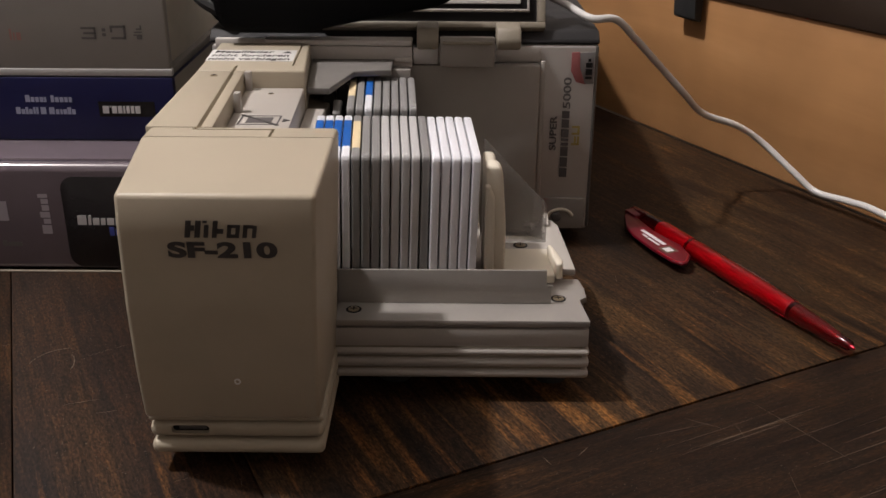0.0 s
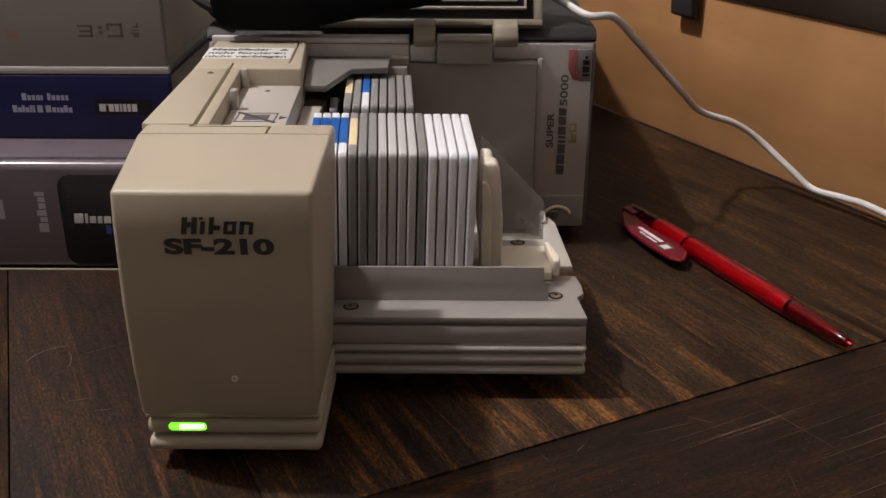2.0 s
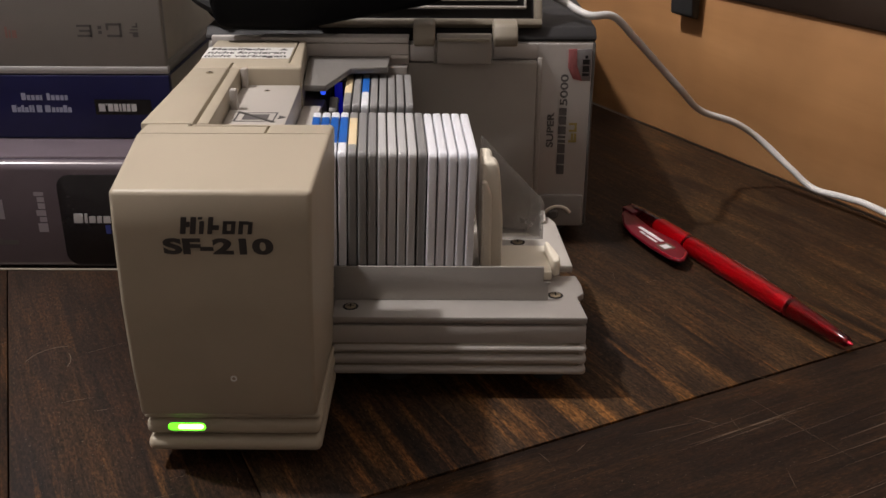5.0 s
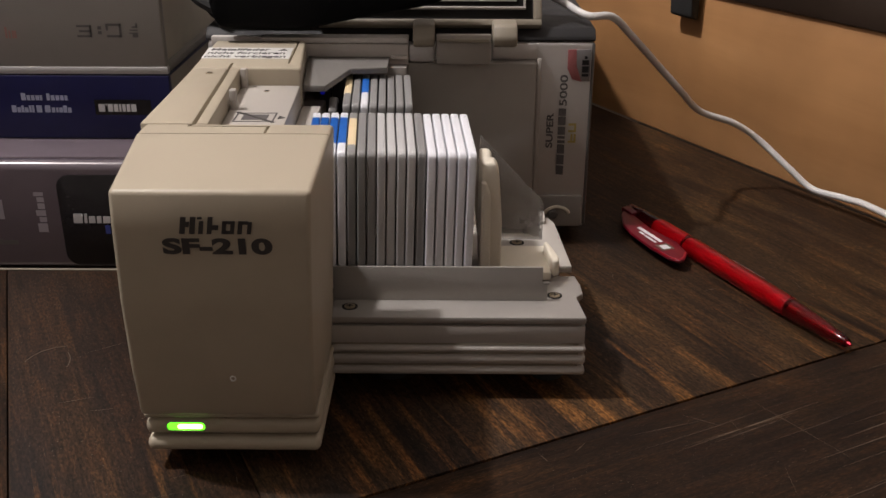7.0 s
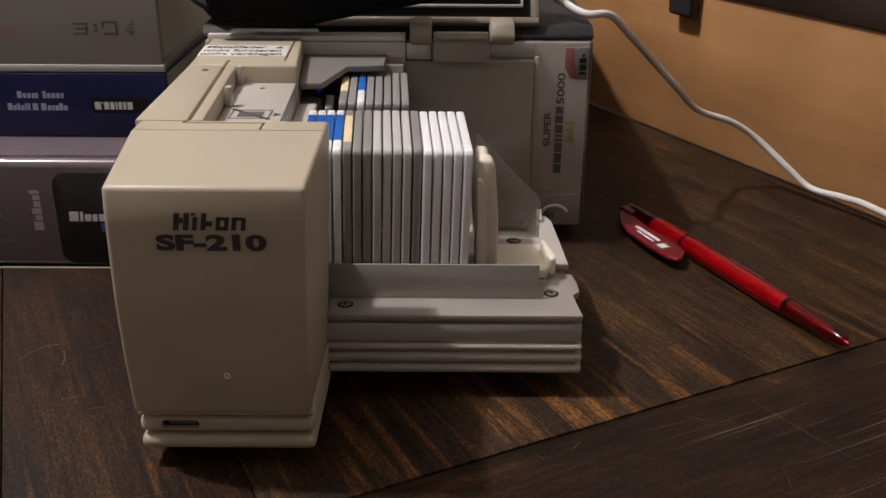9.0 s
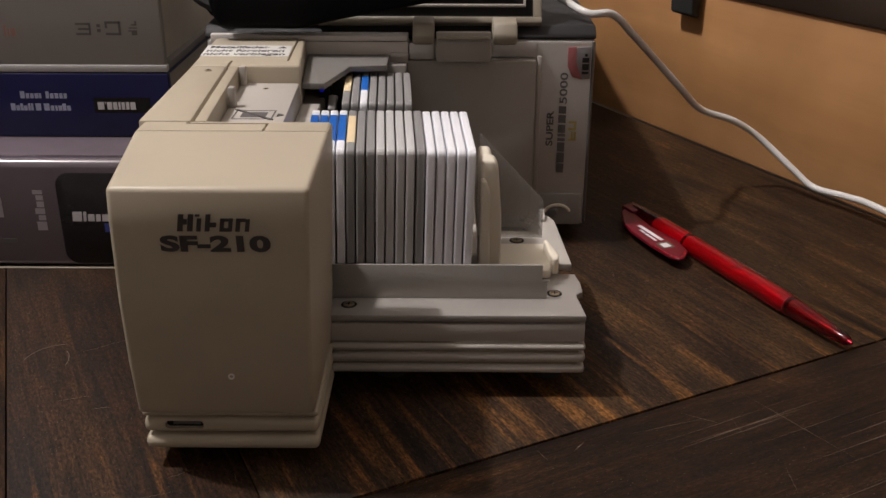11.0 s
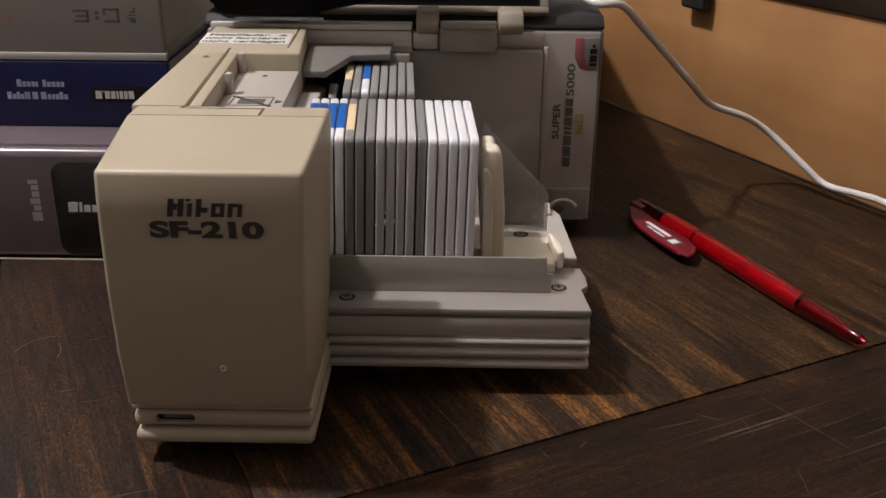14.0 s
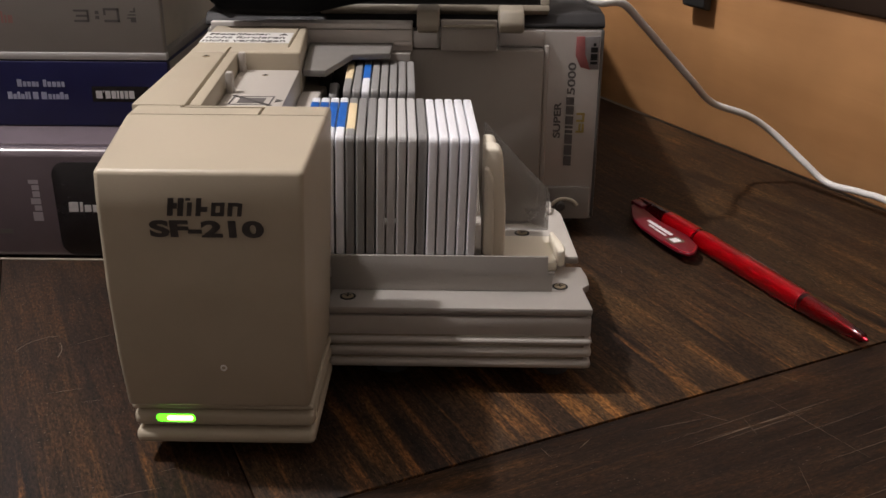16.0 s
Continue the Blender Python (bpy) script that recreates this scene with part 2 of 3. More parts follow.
def under(ob, parent):
    if parent is not None:
        ob.parent = parent
        if parent.type == "EMPTY" and parent.name not in LOCAL:
            ob.matrix_parent_inverse = parent.matrix_world.inverted()


def part(name, bm, material, parent=None, label="", smooth=35):
    bmesh.ops.recalc_face_normals(bm, faces=bm.faces[:])
    me = bpy.data.meshes.new(name)
    for f in bm.faces:
        f.smooth = True
    bm.to_mesh(me)
    bm.free()
    me.set_sharp_from_angle(angle=radians(smooth))
    me.materials.append(material)
    ob = new(name, me)
    under(ob, parent)
    if label:
        ob["label"] = label
    return ob


def thing(name, label, category, x=0, y=0, z=0, rz=0, group="", kind=""):
    e = new(name)
    e.empty_display_size = 0.01
    e.matrix_world = pose(x * MM, y * MM, z * MM, 0, 0, rz)
    if rz or category == "slide":
        LOCAL.add(e.name)
    return tagged(e, label, category, group, kind)


def bev(bm, r, seg=2, edges=None):
    if r > 0:
        bmesh.ops.bevel(bm, geom=edges or bm.edges[:], offset=r * MM, segments=seg, profile=0.5, affect="EDGES", clamp_overlap=True)
    return bm


def box(x0, x1, y0, y1, z0, z1, r=0.3, seg=2, into=None):
    bm = bmesh.new()
    bmesh.ops.create_cube(bm, size=1)
    for v in bm.verts:
        v.co = Vector(((x0 + x1) / 2 + v.co.x * (x1 - x0), (y0 + y1) / 2 + v.co.y * (y1 - y0), (z0 + z1) / 2 + v.co.z * (z1 - z0))) * MM
    bev(bm, r, seg)
    return add(into, bm)


def add(into, bm):
    if into is None:
        return bm
    me = bpy.data.meshes.new("tmp")
    bm.to_mesh(me)
    bm.free()
    into.from_mesh(me)
    bpy.data.meshes.remove(me)
    return into


def prism(poly, axis, a, b, r=0.3, seg=2, into=None):
    """Extrude a polygon along an axis. poly holds (y, z) for x, (x, z) for y, (x, y) for z."""
    bm = bmesh.new()

    def at(p, t):
        return Vector({"x": (t, p[0], p[1]), "y": (p[0], t, p[1]), "z": (p[0], p[1], t)}[axis]) * MM
    lo = [bm.verts.new(at(p, a)) for p in poly]
    hi = [bm.verts.new(at(p, b)) for p in poly]
    bm.faces.new(lo)
    bm.faces.new(hi[::-1])
    for i in range(len(poly)):
        j = (i + 1) % len(poly)
        bm.faces.new((lo[i], hi[i], hi[j], lo[j]))
    bmesh.ops.recalc_face_normals(bm, faces=bm.faces[:])
    bev(bm, r, seg)
    return add(into, bm)


def rounded(x0, x1, y0, y1, r, n=5):
    pts = []
    for cx, cy, a0 in ((x1 - r, y1 - r, 0), (x0 + r, y1 - r, 90), (x0 + r, y0 + r, 180), (x1 - r, y0 + r, 270)):
        for k in range(n + 1):
            a = radians(a0 + 90 * k / n)
            pts.append((cx + r * math.cos(a), cy + r * math.sin(a)))
    return pts


def lathe(profile, m, n=24, into=None):
    """Turn (r, z) pairs round the local z axis; m places it (metres)."""
    bm = bmesh.new()
    rings = []
    for r, z in profile:
        rings.append([bm.verts.new(m @ (Vector((r * math.cos(2 * math.pi * k / n), r * math.sin(2 * math.pi * k / n), z)) * MM)) for k in range(n)])
    for a, b in zip(rings, rings[1:]):
        for k in range(n):
            bm.faces.new((a[k], a[(k + 1) % n], b[(k + 1) % n], b[k]))
    bm.faces.new(rings[0])
    bm.faces.new(rings[-1][::-1])
    return add(into, bm)


def tube(points, r, n=12, step=10, into=None):
    """A round cord through points (mm), smoothed by a Catmull-Rom spline."""
    p = [Vector(q) for q in points]
    p = [p[0] * 2 - p[1]] + p + [p[-1] * 2 - p[-2]]
    path = []
    for i in range(1, len(p) - 2):
        for k in range(step):
            t = k / step
            a, b, c, d = p[i - 1:i + 3]
            path.append(0.5 * (2 * b + (c - a) * t + (2 * a - 5 * b + 4 * c - d) * t * t + (3 * b - a - 3 * c + d) * t ** 3))
    path.append(p[-2])
    bm = bmesh.new()
    rings = []
    for i, q in enumerate(path):
        d = (path[min(i + 1, len(path) - 1)] - path[max(i - 1, 0)]).normalized()
        s = d.cross(Vector((0, 0, 1)))
        s = s.normalized() if s.length > 1e-4 else Vector((1, 0, 0))
        u = s.cross(d)
        rings.append([bm.verts.new((q + r * (math.cos(2 * math.pi * k / n) * s + math.sin(2 * math.pi * k / n) * u)) * MM) for k in range(n)])
    for a, b in zip(rings, rings[1:]):
        for k in range(n):
            bm.faces.new((a[k], a[(k + 1) % n], b[(k + 1) % n], b[k]))
    bm.faces.new(rings[0])
    bm.faces.new(rings[-1][::-1])
    return add(into, bm)


def lettering(name, body, material, parent, m, height, stretch=1.0, weight=0.0, shear=0.0, align="LEFT"):
    """Printed words: flat raised letters, height in mm of a capital, at the pose m under parent."""
    cu = bpy.data.curves.new("tmp", "FONT")
    cu.body, cu.size, cu.shear, cu.align_x = body, 1.0, shear, align
    cu.extrude, cu.offset = 0.006, weight
    ob = new("tmp", cu)
    bpy.context.view_layer.update()
    me = bpy.data.meshes.new_from_object(ob.evaluated_get(bpy.context.evaluated_depsgraph_get()))
    bpy.data.objects.remove(ob)
    k = height / 0.70 * MM
    me.transform(Matrix.Diagonal((k * stretch, k, k, 1)))
    me.materials.clear()
    me.materials.append(material)
    me.name = name
    out = new(name, me)
    under(out, parent)
    out.matrix_basis = m
    return out


def bars(name, rects, material, parent, m, thick=0.12, lean=0.0):
    """Plain bars (x0, x1, y0, y1) in mm lying in the local xy plane of the pose m."""
    bm = bmesh.new()
    for x0, x1, y0, y1 in rects:
        sh = lean * (y1 - y0)
        prism([(x0, y0), (x1, y0), (x1 + sh, y1), (x0 + sh, y1)], "z", 0, thick, 0, into=bm)
    ob = part(name, bm, material, parent)
    ob.matrix_basis = m
    return tagged(ob, kind="stuff") if len(rects) > 3 else ob


FACE = (90, 0, 0)  # turns flat print to face the front


def front(x, y, z, rz=0):
    return pose(x * MM, y * MM, z * MM, *FACE) @ pose(0, 0, 0, 0, 0, rz)


def screw(parent, x, y, z, r=2.3):
    at = pose(x * MM, y * MM, z * MM)
    # black disc and cross bars carry the shade of the hole and slots
    s = part("screw", lathe([(r, 0), (r, 0.32), (r * 0.8, 0.34)], at, 20), M_CAVITY, parent, "small brassy cross-head screw on a black disc for its shaded hole")
    part("screw_head", lathe([(r * 0.72, 0.2), (r * 0.72, 0.5), (r * 0.5, 0.72), (0.2, 0.75)], at, 18), M_STEEL, s)
    bm = box(x - r * 0.42, x + r * 0.42, y - 0.22, y + 0.22, z + 0.6, z + 0.8, 0)
    box(x - 0.22, x + 0.22, y - r * 0.42, y + r * 0.42, z + 0.6, z + 0.8, 0, into=bm)
    part("cross_slot", bm, M_CAVITY, s)
    return s


def cut(ob, cutter):
    """Take the closed bmesh cutter out of a part's mesh."""
    me = bpy.data.meshes.new("tmp")
    bmesh.ops.recalc_face_normals(cutter, faces=cutter.faces[:])
    cutter.to_mesh(me)
    cutter.free()
    tool = new("tmp", me)
    mod = ob.modifiers.new("cut", "BOOLEAN")
    mod.object, mod.operation, mod.solver = tool, "DIFFERENCE", "EXACT"
    bpy.context.view_layer.update()
    old = ob.data
    ob.modifiers["cut"].show_viewport = True
    done = bpy.data.meshes.new_from_object(ob.evaluated_get(bpy.context.evaluated_depsgraph_get()))
    ob.modifiers.clear()
    done.name = old.name
    ob.data = done
    bpy.data.objects.remove(tool)
    done.set_sharp_from_angle(angle=radians(35))
    return ob


# ---- the room ----
TURN = 27.0  # the table and the wooden wall stand askew to the scanner


def setting(name, bm, material, label, category, rz=0.0):
    ob = part(name, bm, material)
    ob.matrix_world = pose(0, 0, 0, 0, 0, rz)
    return tagged(ob, label, category, kind="structure")


def build_room():
    # floor, ceiling and walls are unseen, added to bounce the lamp's light
    setting("floor", box(-2600, 2600, -2400, 2400, -790, -750, 0), M_FLOOR, "brown wooden floor of a dim room", "floor", TURN)
    setting("ceiling", box(-2600, 2600, -2400, 2400, 2050, 2090, 0), M_CEIL, "plain pale painted ceiling", "ceiling", TURN)
    setting("wall_west", box(-2600, -2500, -2400, 2400, -750, 2050, 0), M_WALL, "plain beige painted room wall", "wall", TURN)
    setting("wall_south", box(-2500, 2500, -2400, -2300, -750, 2050, 0), M_WALL, "plain beige painted room wall", "wall", TURN)
    setting("wall_north", box(-2500, 2500, 2300, 2400, -750, 2050, 0), M_WALL, "plain beige painted room wall", "wall", TURN)
    setting("wall_east", box(560, 660, -2300, 2300, -750, 2050, 0), M_WALL, "plain beige painted room wall", "wall", TURN)
    setting("wooden_panel", box(305, 323, -700, 800, 0.5, 91, 0.8), M_BIRCH, "low honey-coloured birch panel along the table's edge", "panel", TURN)
    # plain dark board filling the dark band above the birch panel
    setting("shelf", box(303, 559, -700, 800, 91.5, 112, 1.0), M_DARKWOOD, "dark brown board on top of the birch panel", "shelf", TURN)


build_room()


# ---- table ----
def build_table():
    t = thing("table", "dark-stained worn plank table with a framed edge", "table", rz=TURN)
    # joints between the planks: where each one meets the border, and where it ends at the far side
    joints = [(-520, -520), (-310, -300), (-112, -44), (-42, -10), (304, 304)]
    for (a, a2), (b, b2) in zip(joints, joints[1:]):
        mid = (a + b) / 2
        ob = part("plank", prism([(-215, mid - a - 0.2), (620, mid - a2 - 0.2), (620, mid - b2 + 0.2), (-215, mid - b + 0.2)], "z", -28, 0, 0.35), {-42: M_WOOD, -112: M_WOOD_RUDDY}.get(a, M_WOOD_PLAIN), t)
        ob.matrix_basis = pose(mid * MM, 0, 0, 0, 0, 90)
    for k, (v0, v1) in enumerate(((-335.5, -216), (-455, -336.2))):
        ob = part("border_board", box(-520, 560, (v0 - v1) / 2, (v1 - v0) / 2, -28, 0, 0.5), M_WOOD_EDGE, t)
        ob.matrix_basis = pose(k * 0.003, (v0 + v1) / 2 * MM, 0)
    for x in (-480, 260):
        for y in (-420, 570):
            part("leg", box(x - 35, x + 35, y - 35, y + 35, -750, -28.5, 3), M_DARKWOOD, t)
    bm = bmesh.new()
    rnd = random.Random(4)
    for k in range(46):
        u, v = rnd.uniform(60, 290), rnd.uniform(-330, -120)
        if k % 3 == 0:
            u, v = rnd.uniform(-170, -30), rnd.uniform(-250, -60)
        n, a = rnd.uniform(3, 17), radians(rnd.choice((2, 6, -8, 68, 84)) + rnd.uniform(-9, 9))
        w = rnd.uniform(0.05, 0.13)
        d, s = Vector((math.cos(a), math.sin(a))), Vector((-math.sin(a), math.cos(a)))
        q = [Vector((u, v)) + d * n * i + s * w * j for i, j in ((-0.5, 0), (0, -0.5), (0.5, 0), (0, 0.5))]
        prism([tuple(c) for c in q], "z", -0.02, 0.03, 0, into=bm)
    for u, v, n in ((150, -262, 70), (165, -268, 85), (215, -256, 60), (190, -284, 50), (250, -275, 80), (120, -300, 40), (262, -240, 30)):
        prism([(u - n / 2, v), (u, v - 0.12), (u + n / 2, v + n * 0.02), (u, v + 0.12)], "z", -0.02, 0.03, 0, into=bm)
    # deeper scores across the border board, from end to end
    for u0, v0, u1, v1, w in ((83, -238.5, 147, -236.7, 0.35), (88, -237.2, 139, -238.2, 0.25), (96, -240, 132, -239.2, 0.2), (135, -256.8, 190, -255.8, 0.35), (126, -219.9, 131, -266.6, 0.15),
                              (98.9, -222.1, 106.7, -233.3, 0.2), (76, -224.6, 104, -228.1, 0.15), (54.5, -224.4, 60.2, -221.6, 0.3), (44, -219.1, 44.3, -225.4, 0.2), (139, -212, 144.7, -225.3, 0.15)):
        d = Vector((u1 - u0, v1 - v0)).normalized()
        n = Vector((-d.y, d.x)) * w / 2
        um, vm = (u0 + u1) / 2, (v0 + v1) / 2
        prism([(u0, v0), (um - n.x, vm - n.y), (u1, v1), (um + n.x, vm + n.y)], "z", -0.02, 0.03, 0, into=bm)
    for r, a0, a1, cu, cv in ((13, 70, 150, -84, -92), (16, -30, 10, -96, -88)):
        for k in range(12):
            p0, p1 = (radians(a0 + (a1 - a0) * (k + e) / 12) for e in (0, 1))
            prism([(cu + q * math.cos(p), cv + q * math.sin(p)) for q, p in ((r, p0), (r + 0.18, p0), (r + 0.18, p1), (r, p1))], "z", -0.02, 0.03, 0, into=bm)
    for k in range(16):
        u, v, n = rnd.uniform(90, 290), rnd.uniform(-330, -225), rnd.uniform(15, 60)
        prism([(u - n / 2, v), (u, v - 0.07), (u + n / 2, v + n * 0.015), (u, v + 0.07)], "z", -0.02, 0.02, 0, into=bm)
    tagged(part("scoring", bm, M_PRINT_SCR, t, "fine pale scratches in the stain"), kind="stuff")


M_PRINT_SCR = surface("scratched_wood", (0.12, 0.09, 0.062), 0.7)
build_table()


def build_clip():
    c = thing("black_clip", "black plastic clip gripping the dark board's edge", "clip", rz=TURN)
    part("body", prism([(296.5, 78), (302.3, 76), (302.6, 118), (294, 118)], "y", 23, 43, 1.2), M_RUBBER, c)
    part("hook", box(295.5, 325, 26, 38, 113, 118, 1), M_RUBBER, c)


build_clip()


# ---- books ----
def book(name, label, x0, x1, y0, y1, z0, z1, cover, spine_r=1.0, board=2.4, rz=0.0):
    """A lying book: spine to the front, page block between two boards."""
    deep = max(3.6, 2.3 * spine_r)
    b = thing(name, label, "book", (x0 + x1) / 2, y0, z0, group="stacked books")
    part("back_cover", box(x0, x1, y0 + deep - 0.5, y1, z0, z0 + board, 0.5), cover, b)
    part("front_cover", box(x0, x1, y0 + deep - 0.5, y1, z1 - board, z1, 0.5), cover, b)
    part("spine", box(x0, x1, y0 - 0.4, y0 + deep, z0, z1, spine_r, 6), cover, b)
    part("page_block", box(x0 + 3, x1 - 3, y0 + deep + 0.1, y1 - 3, z0 + board, z1 - board, 0.2), M_PAPER, b)
    return b


def build_books():
    b = book("thick_book", "thick lilac-grey glossy paperback with a black spine field", -240, -6, -36, 150, 0.3, 50, M_LILAC, 3.6)
    part("worn_edge", box(-239, -7, -38.2, -36.6, 0.1, 0.6, 0.15), M_BEIGE_D, b, "thin tan strip along the foot of the book")
    part("spine_field", prism(rounded(-59, -14, 2.2, 44.5, 6), "y", -36.75, -36.3, 0.1), M_BLACKCOVER, b, "black rounded title field")
    bars("publisher_mark", [(0, 4, 0, 4.4), (4.7, 6, 0, 4.4), (6.7, 9.5, 0, 3.2), (10.2, 12.2, 0, 3.2), (12.9, 16, 0, 3.2), (16.6, 19, 0, 3.2)], M_PRINT_W, b, front(-53.5, -36.9, 22.4), lean=0.06)
    bars("imprint_bar", [(0, 2.2, 0, 4), (2.8, 9, 0, 3)], M_PRINT_B, b, front(-40, -36.9, 17.4))
    bars("author_bar", [(0, 4, 0, 4.2), (4.7, 7, 0, 3.1), (7.6, 10.2, 0, 4.2), (10.8, 13.4, 0, 3.1), (14, 16.2, 0, 3.1), (16.8, 18.5, 0, 4.2)], M_LILAC_PRINT, b, front(-65.2, -36.6, 18, 90))
    bars("edition_bar", [(0, 1.8, 0, 2.6), (2.3, 8.5, 0, 2)], M_INK_G, b, front(-88, -36.6, 12))
    bars("emblem", [(-6, 0, 0, 9)], M_LILAC_PRINT, b, front(-83.5, -36.6, 24))

    b = book("navy_book", "navy blue paperback with pale author line on its spine", -255, -15, -2, 175, 50.4, 79.6, M_NAVY, 0.6, 0.8)
    row = lambda widths, h: [(x, x + w, 0, h * k) for x, w, k in widths]
    bars("author_bar", row([(0, 2, 1), (2.5, 1.5, .7), (4.5, 1.5, .7), (6.5, 1.6, .7), (8.4, 1, .7), (11.5, 1.4, 1), (13.4, 1.6, .7), (15.5, 1.6, .7), (17.6, 1.5, .7), (19.6, 1.3, .7)], 3.2), M_PRINT_L, b, front(-82.5, -2.5, 68.2))
    bars("author_bar", row([(0, 2, 1), (2.4, 1.6, .7), (4.3, 1.2, 1), (5.8, 1.6, .7), (7.8, 1, 1), (9.1, 1, 1), (11.2, 2.4, 1), (15, 2.4, 1), (18, 1.5, .7), (20, 1, .7), (21.4, 1.6, .7), (23.3, 1.6, 1), (25.3, 1.6, .7)], 3.2), M_PRINT_L, b, front(-87.5, -2.5, 62.6))
    bars("publisher_field", [(0, 25.5, 0, 7)], M_BLACKCOVER, b, front(-49.8, -2.5, 61.6))
    bars("publisher_mark", [(1.8, 4.6, 1.6, 5), (5.1, 5.5, 4.2, 5.2), (6, 8.2, 1.6, 5), (8.7, 10.6, 1.6, 5), (11.1, 12, 1.6, 5), (12.5, 14, 1.6, 5), (14.5, 16, 1.6, 5), (16.5, 18.8, 1.6, 5)], M_PRINT_W, b, front(-49.8, -2.75, 61.6))

    b = book("pale_book", "pale grey softcover lying on top of the stack", -240, -15.5, -1.6, 170, 80, 128, M_PALE, 1.0, 3.6)
    part("white_edge", box(-239, -15, -2.4, 1, 80.2, 83.4, 0.4), M_SL_LIGHT, b, "lighter lower edge of the cover")
    bars("title_bar", [(0, 1, 0, 5), (1.6, 2.4, 0, 3.4), (3, 5, 0, 3.4)], M_PRINT_R, b, front(-85, -2.2, 96))
    w = [(0, .9, 0, 6.5), (2.2, 3.1, 0, 5.5), (4.4, 5.3, 0, 6.5), (0.2, 5.2, 0, .8)]
    bars("publisher_mark", w, M_INK_G, b, front(-46.8, -2.2, 96.6, 90) @ pose(0, 0, 0, 0, 0, 0))
    bars("publisher_mark", [(0, 6, 0, 1), (0, 1, 0, 6.6), (5, 6, 0, 6.6), (3, 6, 5.8, 6.8)], M_INK_G, b, front(-33.6, -2.2, 96.6, 90))
    bars("publisher_mark", [(0.3, 1.7, 0, 1.6), (2.4, 3.8, 0, 1.6)], M_INK_G, b, front(-42.4, -2.2, 97.6, 90))
    bars("publisher_mark", [(0, 1.8, 0, 2.4), (1.6, 2.1, 0, 3.8), (2.9, 3.4, 0, 3.4), (4.2, 6.2, 0, .7), (4.2, 4.8, 0, 2.4)], M_INK_G, b, front(-26.5, -2.2, 96.6, 90))


build_books()


# ---- film scanner behind the feeder ----
def build_scanner():
    s = thing("film_scanner", "silver film scanner with a dark top, lid flap opened", "scanner", 89, 150, 0)
    shell = part("shell", box(3, 174.8, 0.5, 310, 7, 94.6, 1.6, 3), M_SILVER, s)
    part("top_cover", prism([(0.8, 94.7), (0.8, 96.6), (5, 100.2), (30, 100.6), (310, 100.6), (310, 94.7)], "x", 2.2, 175.4, 1.2), M_DARKTOP, s, "charcoal top cover")
    part("side_trim", box(173.6, 175.2, 0.2, 310, 8, 94.2, 0.8), M_CHAR, s, "dark side strip")
    for x in (18, 160):
        for y in (20, 285):
            part("foot", lathe([(8, 0), (8, 5), (7, 6.2)], pose(x * MM, y * MM, 0), 20), M_RUBBER, s)
    panel = part("slot_panel", box(91.5, 149, -7, 0.2, 8, 87, 1.2, 2), M_PANEL, s, "warm grey recessed slot panel")
    part("panel_rim", box(149.3, 151.5, -3, 0.2, 24, 88, 0.6), M_GREY, s)
    part("top_strip", box(5.6, 28, -3, 0.2, 92.6, 97.4, 0.6), M_BAR, s, "light grey strip")
    bm = box(28.6, 92.5, -8.6, 0, 95.6, 98, 0.5)
    box(28.6, 92.5, -7.6, 0, 86, 95.2, 0.4, into=bm)
    box(84.8, 92.5, -9, 0, 88.6, 90.6, 0.4, into=bm)
    part("front_bar", bm, M_BAR, s, "stepped grey bar over the slot")
    part("shoulder", box(92.8, 104, -8, 0, 87.4, 95, 1.0), M_SILVER, s)
    part("shoulder", box(129.5, 149.2, -2.2, 0.4, 87.6, 94.4, 0.6), M_SILVER, s)
    # print on the silver face
    lettering("print_word", "SUPER", M_INK_G, s, front(157.9, 0.15, 46, 90), 3.0, 1.36, 0.03)
    bars("product_mark", [(0, 4.4, 0, 3.4), (5, 9.6, 0, 3.4), (10.2, 14.6, 0, 3.4), (15.2, 16.6, 0, 3.4), (17.4, 18.6, 0, 3.4), (19.2, 23, 0, 3.4), (23.8, 27.6, 0, 3.4), (28.2, 31.6, 0, 3.4)], M_INK_G, s, front(163.6, 0.15, 33, 90), lean=0.05)
    lettering("print_number", "5000", M_INK_G, s, front(163.6, 0.15, 65.6, 90), 3.3, 1.55, 0.02)
    bars("gold_mark", [(0, 4.2, 0, 1), (0, 4.2, 1.5, 2.4), (0, 1, 0, 3.6), (5, 9, 0, 1), (5, 6, 0, 3.6), (8.2, 9.2, 0, 3.6)], M_GOLD, s, front(168.6, 0.15, 48.5, 90))
    badge = part("badge", prism([(163.6, 91), (173.4, 91.6), (173.4, 77.2), (169.5, 77.2), (165.5, 80), (163.8, 85)], "y", -0.1, 0.8, 0.1), M_BADGE, s, "grey and red technology badge")
    part("badge_red", prism([(163.2, 91.4), (166.8, 91.6), (167.2, 84), (169.8, 77), (165.5, 78.2), (163.2, 83)], "y", -0.25, 0.5, 0.1), M_RED_INK, badge)
    bars("badge_bar", [(0, 1.2, 0, 3), (1.8, 4.6, 0, 3), (5.2, 7.4, 0, 3), (7.9, 9.2, 0.8, 2)], M_CAVITY, badge, front(172.6, -0.3, 79.5, 90))
    # darkened grey stands for the shade low on the scanner face
    emblem = part("lever_plate", box(153, 173, -1.2, 0.8, 7.5, 23, 0.8), M_GREY_D, s, "lever plate in shade-darkened grey")
    arc = [(156.5 + 6.0 * math.cos(a), -1.6, 13.0 + 4.6 * math.sin(a)) for a in [math.pi * k / 10 for k in range(1, 10)]]
    part("lever_ring", tube([(x + 5, y, z) for x, y, z in arc], 0.8, 8, 4), M_CREAMP, emblem)
